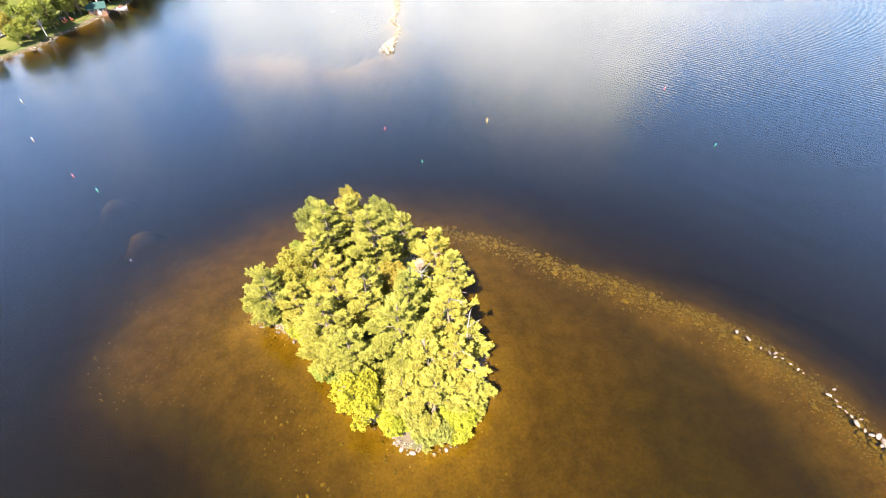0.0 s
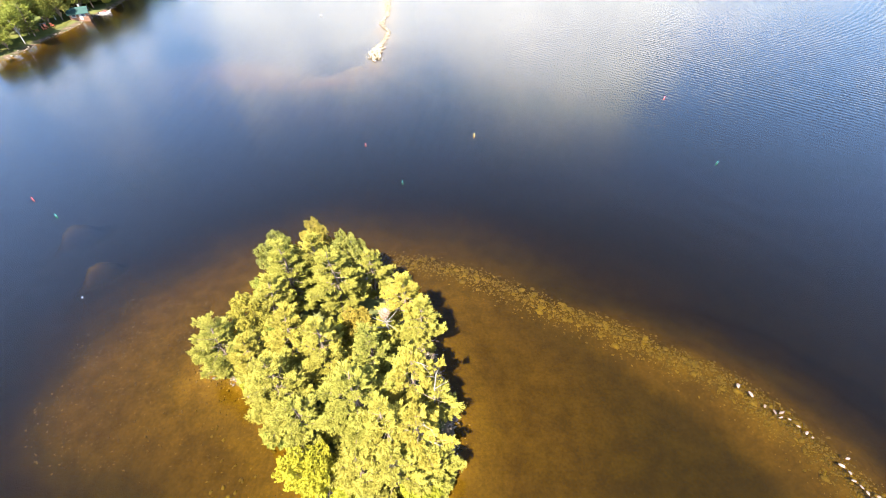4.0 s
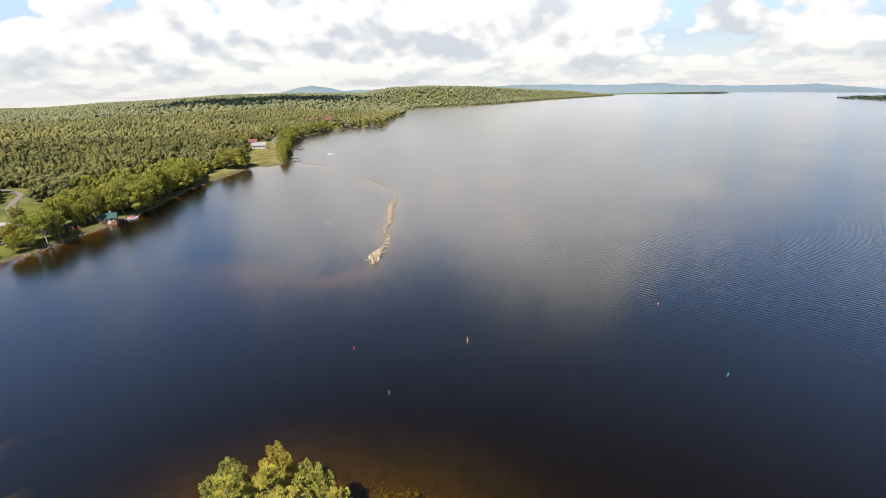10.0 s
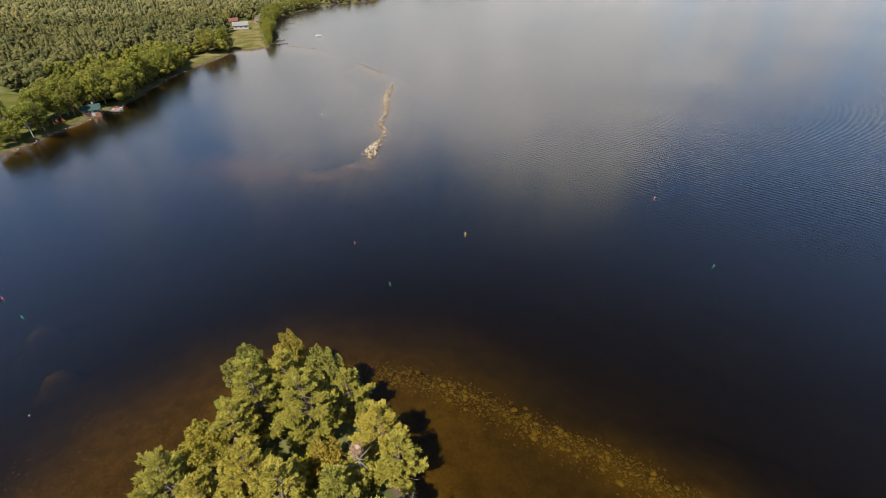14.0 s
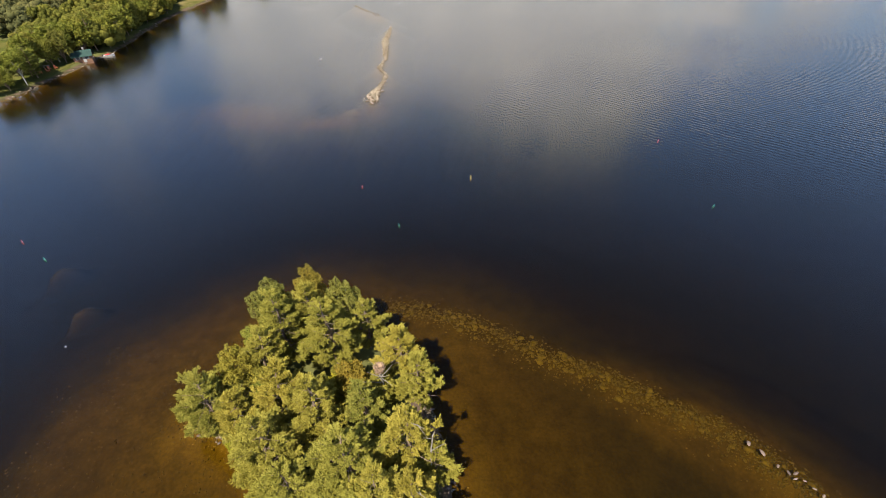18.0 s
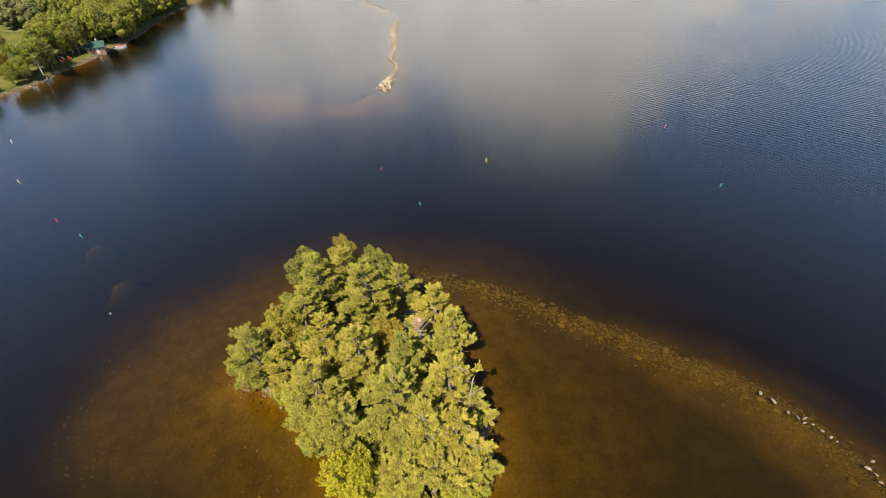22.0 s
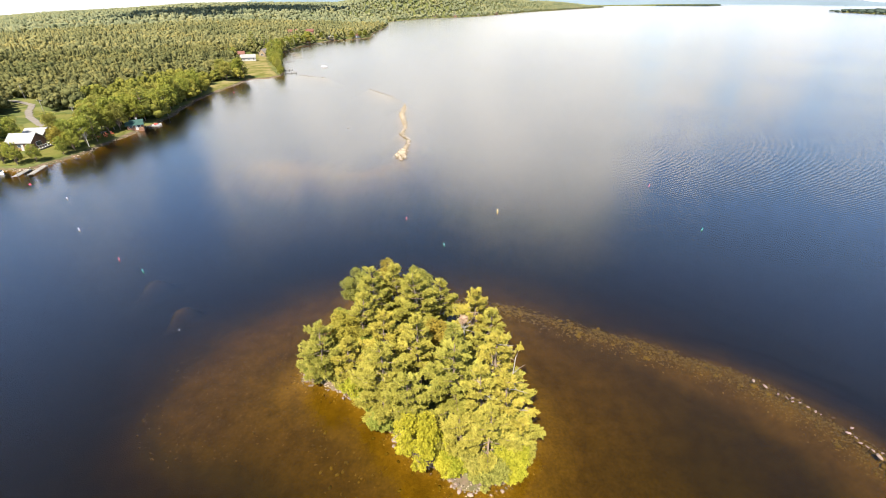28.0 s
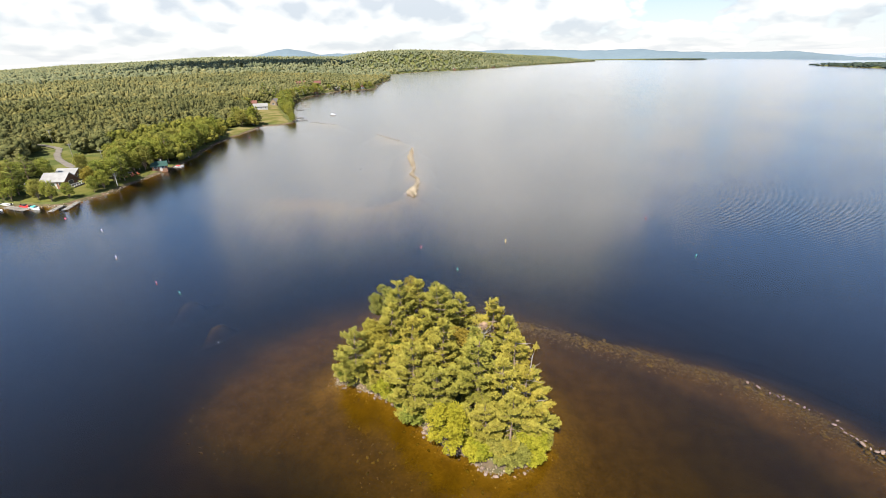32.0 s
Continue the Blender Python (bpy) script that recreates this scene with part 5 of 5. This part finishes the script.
def boat(x, y, turn, ln, colour, cover, label):
    b = thing("motor_boat", pose(x, y, 0.0, 0, 0, turn), label, "boat", "moored boats")
    bm = bmesh.new()
    w, rings = ln * 0.19, []
    for q, f in ((0.0, 0.9), (0.35, 1.0), (0.7, 0.82), (0.9, 0.42), (1.0, 0.04)):
        xx = (q - 0.5) * ln
        rings.append([bm.verts.new(p) for p in ((xx, -w * f, 0.55 + 0.15 * q), (xx, -w * f * 0.85, 0.0), (xx, 0, -0.22 + 0.15 * q), (xx, w * f * 0.85, 0.0), (xx, w * f, 0.55 + 0.15 * q), (xx, w * f * 0.8, 0.5 + 0.15 * q), (xx, 0, 0.42 + 0.15 * q), (xx, -w * f * 0.8, 0.5 + 0.15 * q))])
    for a, c in zip(rings, rings[1:]):
        for i in range(8):
            bm.faces.new((a[i], a[(i + 1) % 8], c[(i + 1) % 8], c[i]))
    bm.faces.new(rings[0])
    bm.faces.new(list(reversed(rings[-1])))
    bmesh.ops.recalc_face_normals(bm, faces=bm.faces)
    part("hull", bm, colour, b)
    part("cover", boxes((-ln * 0.30, -w * 0.7, 0.56, ln * 0.12, w * 0.7, 0.85), bevel=0.12), cover, b)
    part("windscreen", boxes((ln * 0.13, -w * 0.6, 0.6, ln * 0.17, w * 0.6, 1.0)), GLASS_DARK, b)
    part("outboard_motor", boxes((-ln * 0.56, -0.18, 0.1, -ln * 0.5, 0.18, 0.95), bevel=0.05), BLACK_RUBBER, b)


boat(-147.6, 113.2, 150, 5.2, WHITE_PAINT, TEAL_PAINT, "white motor boat with teal cover at the dock")
boat(-149.5, 119.0, 170, 4.6, WHITE_PAINT, WHITE_PAINT, "small white boat drawn up by the bank")
boat(-141.5, 116.6, -25, 3.6, RED_PAINT, BLACK_RUBBER, "red and black water scooter at the dock")
boat(-136.6, 114.3, -30, 5.0, WHITE_PAINT, TEAL_PAINT, "white motor boat with green cover beside the dock")
boat(-119.4, 171.2, 30, 3.6, WHITE_PAINT, RED_PAINT, "small white boat moored below the cabin")
b = thing("pontoon_boat", pose(-85, 354, 0, 0, 0, 15) @ Matrix.Diagonal((0.62, 0.62, 0.7, 1)), "white pontoon boat moored off the shore", "boat", "moored boats")
for s in (-1, 1):
    part("pontoon", boxes((-3.6, s * 1.0 - 0.3, -0.2, 3.6, s * 1.0 + 0.3, 0.35), bevel=0.14), CONCRETE, b)
part("deck", boxes((-3.5, -1.3, 0.36, 3.4, 1.3, 0.48)), WHITE_PAINT, b)
part("fence", boxes((-3.4, -1.28, 0.49, 3.2, -1.2, 1.2), (-3.4, 1.2, 0.49, 3.2, 1.28, 1.2)), WHITE_PAINT, b)
part("canopy", boxes((-2.6, -1.25, 2.1, 0.8, 1.25, 2.2)), WHITE_PAINT, b)
for sx in (-2.5, 0.7):
    for s in (-1.15, 1.15):
        part("canopy_pole", boxes((sx - 0.03, s - 0.03, 0.49, sx + 0.03, s + 0.03, 2.1)), CONCRETE, b)
r_ = thing("swim_raft", pose(-40.6, 157.6, 0, 0, 0, 12) @ Matrix.Diagonal((0.68, 0.68, 0.7, 1)), "small square wooden swim raft afloat", "raft")
part("deck", boxes((-0.7, -0.7, 0.22, 0.7, 0.7, 0.32)), PLANK, r_)
for s in (-0.45, 0.45):
    part("barrel", boxes((-0.65, s - 0.22, -0.2, 0.65, s + 0.22, 0.215), bevel=0.08), WHITE_PAINT, r_)


def garden_chair(x, y, turn, colour, label):
    c = thing("garden_chair", pose(x, y, gz(x, y) + 0.1, 0, 0, turn), label, "chair", "lawn chairs")
    part("seat", boxes((-0.3, -0.3, 0.34, 0.3, 0.32, 0.40)), colour, c)
    ob = part("backrest", boxes((-0.3, -0.03, 0.0, 0.3, 0.03, 0.8)), colour, c)
    ob.matrix_basis = pose(0, 0.32, 0.38, -22)
    for sx in (-0.36, 0.36):
        part("armrest", boxes((sx - 0.07, -0.35, 0.58, sx + 0.07, 0.4, 0.62)), colour, c)
        part("leg", boxes((sx - 0.04, -0.33, 0.0, sx + 0.04, -0.25, 0.575)), colour, c)
        part("leg", boxes((sx - 0.04, 0.25, 0.0, sx + 0.04, 0.33, 0.575)), colour, c)


for x, y, turn in ((-127.0, 150.6, 100), (-127.6, 152.4, 70), (-126.6, 153.8, 60), (-128.2, 148.8, 120)):
    garden_chair(x, y, turn, ORANGE_PAINT, "orange-red slatted lawn chair by the shore")
table = thing("picnic_table", pose(-130.0, 154.5, gz(-130, 154.5) + 0.1, 0, 0, 30), "weathered picnic table under the trees", "table")
part("tabletop", boxes((-0.9, -0.4, 0.7, 0.9, 0.4, 0.76)), PLANK, table)
for s in (-0.75, 0.75):
    part("bench", boxes((-0.9, s - 0.14, 0.42, 0.9, s + 0.14, 0.47)), PLANK, table)
for s in (-0.65, 0.65):
    part("leg", boxes((s - 0.05, -0.75, 0.3, s + 0.05, 0.75, 0.40), (s - 0.05, -0.3, 0.0, s + 0.05, 0.3, 0.695)), PLANK, table)


def utility_pole(x, y, tall):
    p = thing("utility_pole", pose(x, y, gz(x, y), 0, 0, 35), "grey wooden utility pole with crossarm", "utility pole", "utility poles")
    part("pole", lathe([(0.12, -0.5), (0.11, 0), (0.07, tall)], 8), PLANK, p)
    part("crossarm", boxes((-0.9, -0.06, tall - 0.7, 0.9, 0.06, tall - 0.58)), PLANK, p)
    part("transformer", lathe([(0.17, tall - 1.8), (0.18, tall - 1.7), (0.18, tall - 1.1), (0.1, tall - 1.02)], 10), CONCRETE, p)
    for s in (-0.8, 0.0, 0.8):
        ob = part("insulator", lathe([(0.05, 0), (0.06, 0.06), (0.03, 0.14)], 8), WHITE_PAINT, p)
        ob.matrix_basis = pose(s, 0, tall - 0.575)


for x, y, tall in ((-175.7, 189.8, 6.5), (-152.9, 175.2, 6), (-211, 227, 7.5)):
    utility_pole(x, y, tall)

# rocks of the mainland bank
rng = np.random.default_rng(23)
S = np.array(SHORE[4:17], float)
c = np.r_[0, np.cumsum(np.hypot(*np.diff(S, axis=0).T))]
m_ = 800
s = rng.uniform(0, c[-1], m_)
mx, my = np.interp(s, c, S[:, 0]) + rng.normal(-0.4, 0.9, m_), np.interp(s, c, S[:, 1]) + rng.normal(0, 0.6, m_)
mz = ground_z(mx, my)
ok = (mz > -0.35) & (mz < 0.8)
mx, my, mz = mx[ok], my[ok], mz[ok]
sz = 0.15 + 0.36 * rng.random(len(mx)) ** 2.5
v, f = scatter(*stone_template(rng, 0.6, 6, 3), np.c_[mx, my, mz + sz * 0.15], np.c_[sz, sz * 0.8, sz * 0.8], rng.uniform(0, 6.28, len(mx)))
tagged(part("bank_stones", np_mesh("bank_stones", v, f), STONE_MANY), "rough row of pale stones along the mainland bank", "stones", kind="stuff")

# ---- trees of the near mainland shore ----
KINDS = [("maple_tree", broadleaf_meshes(501, 9.5, 3.4, 0.26, 3200, 0.1, 18), LEAF_GREEN, BARK, "green broadleaved shore tree"),
         ("maple_tree", broadleaf_meshes(502, 8.5, 3.3, 0.26, 3200, 0.1, 18), LEAF_SHORE, BARK, "bright yellow-green maple by the lawn"),
         ("oak_tree", broadleaf_meshes(503, 10.5, 3.6, 0.28, 3200, 0.12, 20), LEAF_OLIVE, BARK, "olive green broadleaved tree"),
         ("maple_tree", broadleaf_meshes(504, 8.0, 2.8, 0.28, 2200, 0.2, 16), LEAF_RUST, BARK, "maple turning brown by the shore"),
         ("birch_tree", broadleaf_meshes(505, 10.0, 2.7, 0.28, 2200, 0.3, 16), LEAF_GREEN, BIRCH, "white-stemmed birch at the water"),
         ("pine_tree", pine_meshes(506, 12.0, 3.4, 0.15, 0.45, needle=(0.42, 0.085, 4)), PINE_BLUE, BARK, "tall dark pine at the wood's edge")]
MASTERS = {}


def shore_tree(kind, x, y, size=1.0):
    spin = rng.uniform(0, 360)
    name, meshes, crown, bark, label = KINDS[kind]
    m = pose(x, y, gz(x, y), 0, 0, spin)
    if kind not in MASTERS:
        MASTERS[kind] = tree(name, x, y, meshes, crown, bark, label, "mainland shore trees", spin=spin)
        return
    t = copy_thing(MASTERS[kind], m)
    t.scale = (size, size, size * rng.uniform(0.9, 1.1))


PLACED = [(0, -130.8, 137.0, 0.7), (5, -150.5, 126.5, 0.8), (2, -127.4, 160.6, 0.8), (0, -134.5, 157.5, 0.85), (5, -126.8, 145.0, 0.6), (2, -147.0, 153.8, 0.6), (0, -151.5, 141.0, 0.9), (5, -153.5, 136.0, 0.9),
          (1, -129.6, 157.0, 1.0), (0, -131.5, 150.5, 0.85), (0, -129.0, 146.0, 0.8), (2, -133.0, 153.5, 0.85), (3, -131.0, 133.0, 0.5), (0, -127.0, 133.5, 0.75), (4, -126.0, 139.0, 0.8), (0, -134.9, 119.4, 0.72), (2, -140.0, 121.0, 0.7),
          (0, -131.2, 122.2, 0.58), (1, -143.5, 124.0, 0.6), (0, -148.5, 121.0, 0.8), (4, -130.0, 161.0, 0.9), (0, -128.0, 129.6, 0.6), (2, -128.6, 142.0, 0.75), (1, -133.6, 146.6, 0.7), (5, -135, 162, 0.7), (0, -131, 168, 0.9), (2, -152, 122, 0.9), (0, -156, 125, 1.0),
          (2, -158, 132, 0.9), (0, -160, 140, 0.9), (3, -139.5, 170.5, 0.7), (2, -137, 166, 0.8), (0, -143, 173, 0.9),
          (1, -128.5, 177, 1.0), (1, -125.5, 184, 0.9), (1, -128.5, 192, 1.0), (0, -126, 198, 1.0), (4, -129, 206, 1.1), (1, -131, 213, 1.0), (0, -129.5, 221, 1.1), (1, -132, 229, 1.0),
          (0, -131, 238, 1.0), (5, -174, 472, 1.5), (5, -160, 462, 1.3), (0, -108, 318, 1.0), (2, -111, 326, 1.1), (0, -106.8, 312.5, 0.9), (2, -114, 334, 1.0), (0, -119, 350, 1.2), (2, -121, 362, 1.2), (0, -129, 294, 1.0), (2, -132, 284, 1.1),
          (1, -136, 299, 1.1), (0, -139, 308, 1.1), (2, -137, 290, 1.1), (0, -146, 318, 1.2), (2, -150, 330, 1.2), (1, -148, 305, 1.2), (2, -160, 380, 1.1), (0, -166, 392, 1.2)]
for kind, x, y, size in PLACED:
    shore_tree(kind, x, y, size * (1.3 if 143 < y < 215 else 0.7 if 300 < y < 365 else 1.0))
S2 = np.array(SHORE[3:25], float)
c2 = np.r_[0, np.cumsum(np.hypot(*np.diff(S2, axis=0).T))]
spot = [(x, y) for _, x, y, _ in PLACED]
tries = 0
while len(spot) < 185 and tries < 4000:
    tries += 1
    s = rng.uniform(0, c2[-1] * 0.72) if len(spot) < 160 else rng.uniform(c2[-1] * 0.3, c2[-1])
    x, y = np.interp(s, c2, S2[:, 0]) - rng.uniform(3, 13), np.interp(s, c2, S2[:, 1]) + rng.uniform(-3, 3)
    xa, ya = np.array([x]), np.array([y])
    if inside(SHORE, xa, ya)[0] < 3 or max(inside(p, xa, ya)[0] for p in LAWNS) > -2.5 or along(DRIVE, xa, ya)[0] < 4:
        continue
    if min(math.hypot(x - a, y - b) for a, b in spot) < 3.0 or inside(YARD, xa, ya)[0] > 0:
        continue
    spot.append((x, y))
    shore_tree(int(rng.choice([0, 1, 1, 2, 4, 5, 0])), x, y, rng.uniform(0.85, 1.25))

# ---- the woods ----
def crown_template(seed, lumps, flakes, spread, sides=6, rings=3, cone=False):
    """A forest crown, one metre tall and wide: rounded clumps (or the tiers of a conifer) roughened by loose sprays of leaves."""
    rng = np.random.default_rng(seed)
    sets, P, D = [], [], []
    for k in range(lumps):
        q = (k + 0.5) / lumps
        if cone:
            bv, bf = stone_template(rng, 1.0, sides, rings)
            rad = 0.46 * (1 - k / lumps) ** 0.8 + 0.05
            w = (bv[:, 2:3] + 1) / 2
            flat = bv[:, :2] / np.maximum(np.hypot(bv[:, :1], bv[:, 1:2]), 1e-6)
            flat = flat * rad * np.clip(1 - w, 0.02, 1) * rng.uniform(0.65, 1.15, (len(bv), 1))
            bv = np.c_[flat, (k + 1.7 * w[:, 0]) / (lumps + 0.7)]
            a, u = rng.uniform(0, 6.28, flakes), rng.uniform(0.0, 0.8, flakes)
            P.append(np.stack([rad * (1 - u) * np.cos(a), rad * (1 - u) * np.sin(a), (k + 1.7 * u) / (lumps + 0.7)], -1))
            D.append(np.stack([np.cos(a), np.sin(a), 0.9 + 0 * a], -1))
        else:
            bv, bf = stone_template(rng, 0.85, sides, rings)
            a = k * 2.4 + rng.uniform(-0.5, 0.5) + seed
            rr = 0.34 * math.sqrt(max(0.0, 1 - q ** 1.5)) * rng.uniform(0.75, 1.15) if lumps > 1 else 0.0
            c = np.array([rr * math.cos(a), rr * math.sin(a), 0.26 + 0.50 * q]) if lumps > 1 else np.array([0, 0, 0.5])
            size = rng.uniform(0.16, 0.25) * (4.5 / max(lumps, 4)) ** 0.25 if lumps > 1 else 0.45
            bv = c + bv * size
            d = rng.normal(0, 1, (flakes, 3)) + (0, 0, 0.55)
            d /= np.linalg.norm(d, axis=1, keepdims=True)
            P.append(c + d * size * rng.uniform(0.92, 1.18, (flakes, 1)) * (1, 1, 0.88))
            D.append(d)
        sets.append((bv, bf))
    P, D = np.concatenate(P), np.concatenate(D)
    D = D + rng.normal(0, 0.32, D.shape)
    D /= np.linalg.norm(D, axis=1, keepdims=True)
    t = np.cross(D, rng.normal(0, 1, D.shape))
    t /= np.linalg.norm(t, axis=1, keepdims=True)
    b = np.cross(D, t)
    s = spread * rng.uniform(0.6, 1.3, (len(P), 1))
    v = np.stack([P - t * s, P - b * s * 0.8, P + t * s, P + b * s * 0.8], 1).reshape(-1, 3)
    f = np.arange(len(v)).reshape(-1, 4)
    sets.append((v, np.concatenate([f[:, [0, 1, 2]], f[:, [0, 2, 3]]])))
    return join(sets)


def grove(x0, y0, x1, y1, step, near, far, seed):
    """Jittered tree places on open forest land between two distances."""
    r2 = np.random.default_rng(seed)
    A, B = np.meshgrid(np.arange(x0, x1, step), np.arange(y0, y1, step))
    a, b = A.ravel() + r2.uniform(-0.48, 0.48, A.size) * step, B.ravel() + r2.uniform(-0.48, 0.48, A.size) * step
    dist, az = np.hypot(a, b), np.degrees(np.arctan2(a, b))
    ok = (dist >= near) & (dist < far) & (az > -62) & (az < 52)
    a, b = a[ok], b[ok]
    sea = inside(SHORE, a, b)
    other = np.maximum(inside(RIGHT_ISLE, a, b), inside(FAR_LAND, a, b)) if far > 1000 else np.full(a.shape, -9.0)
    ok = (sea > 3) | (other > 5)
    for p in LAWNS:
        ok &= inside(p, a, b) < -2.5
    ok &= (along(DRIVE, a, b) > 4.5) & (np.hypot(a + 124, b - 162) > 7) & (inside(YARD, a, b) < 0)
    a, b = a[ok], b[ok]
    return a, b, ground_z(a, b), r2


def woods(name, label, mat, a, b, z, r2, tall, wide, templates, chance):
    kind = r2.choice(len(templates), len(a), p=chance)
    sets = []
    for k, (tv, tf) in enumerate(templates):
        i = np.flatnonzero(kind == k)
        h = tall * r2.uniform(0.75, 1.2, len(i)) * (1 + 0.22 * wobble(a[i], b[i], 38.0)) * (1.12 if k >= len(templates) - 1 else 1.0)
        w = wide * r2.uniform(0.65, 1.35, len(i)) * (0.68 if k >= len(templates) - 1 else 1.0)
        sets.append(scatter(tv, tf, np.c_[a[i], b[i], z[i] - 0.2], np.c_[w, w, h], r2.uniform(0, 6.28, len(i))))
    tagged(part(name, np_mesh(name, *join(sets)), mat), label, "forest", kind="stuff")


NEAR = [crown_template(1, 13, 26, 0.040, 7, 4), crown_template(2, 11, 28, 0.042, 7, 4), crown_template(3, 15, 22, 0.038, 7, 4), crown_template(4, 7, 34, 0.04, 7, 3, True)]
NEXT = [crown_template(11, 9, 10, 0.055), crown_template(12, 8, 11, 0.058), crown_template(13, 10, 9, 0.052), crown_template(14, 5, 16, 0.055, 6, 3, True)]
MID = [crown_template(5, 4, 5, 0.09), crown_template(6, 3, 6, 0.09), crown_template(7, 2, 8, 0.08, 6, 3, True)]
FAR = [crown_template(8, 1, 5, 0.17), crown_template(9, 1, 4, 0.15, 6, 3, True)]
near = grove(-330, 60, -90, 330, 6.0, 120, 320, 31)
lime = (inside(SHORE, near[0], near[1]) < 44 + 10 * wobble(near[0], near[1], 14.0)) & (near[1] > 168) & (near[1] < 292)
woods("near_woods", "mixed olive green late-summer wood behind the shore", WOOD_NEAR, *[v[~lime] for v in near[:3]], near[3], 9.2, 9.4, NEAR, [0.32, 0.28, 0.22, 0.18])
woods("shore_woods", "bright yellow-green broadleaved wood along the shore", WOOD_LIME, *[v[lime] for v in near[:3]], near[3], 8.8, 8.6, NEAR, [0.36, 0.32, 0.28, 0.04])
woods("inner_woods", "mixed green wood behind the lawns", WOOD_NEAR, *grove(-620, 60, -90, 520, 6.2, 320, 520, 34), 9.5, 9.2, NEXT, [0.29, 0.25, 0.18, 0.28])
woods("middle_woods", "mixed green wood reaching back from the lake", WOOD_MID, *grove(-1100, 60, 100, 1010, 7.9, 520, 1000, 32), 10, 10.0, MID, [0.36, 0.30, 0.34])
far = grove(-2600, 500, 2300, 3300, 17.5, 1000, 3300, 33)
own = inside(SHORE, far[0], far[1]) > 0
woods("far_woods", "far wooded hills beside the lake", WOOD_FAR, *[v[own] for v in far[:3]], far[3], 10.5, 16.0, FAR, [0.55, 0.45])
woods("distant_woods", "low wood on the lake's far shore, painted haze blue-green", WOOD_HAZE, *[v[~own] for v in far[:3]], far[3], 5.5, 18.0, FAR, [0.72, 0.28])

# ---- a cloud over the inland woods ----
CLOUD_WHITE = surface("cloud_white", (0.78, 0.79, 0.80), (0.86, 0.86, 0.86), 1.0, scale=0.004)
rng = np.random.default_rng(41)
lump = stone_template(rng, 0.55, 12, 8)
q = rng.uniform(-1, 1, 46)
pos = np.c_[-1180 + 270 * q + rng.normal(0, 30, 46), -240 + 70 * q + rng.normal(0, 90, 46), 2500 + rng.uniform(0, 60, 46)]
sz = rng.uniform(45, 110, 46) * (1.1 - 0.6 * np.abs(q))
tagged(part("cloud", np_mesh("cloud", *scatter(*lump, pos, np.c_[sz, sz * 0.8, sz * 0.5], rng.uniform(0, 6.28, 46))), CLOUD_WHITE), "white cumulus cloud shading the inland wood", "cloud", kind="structure")
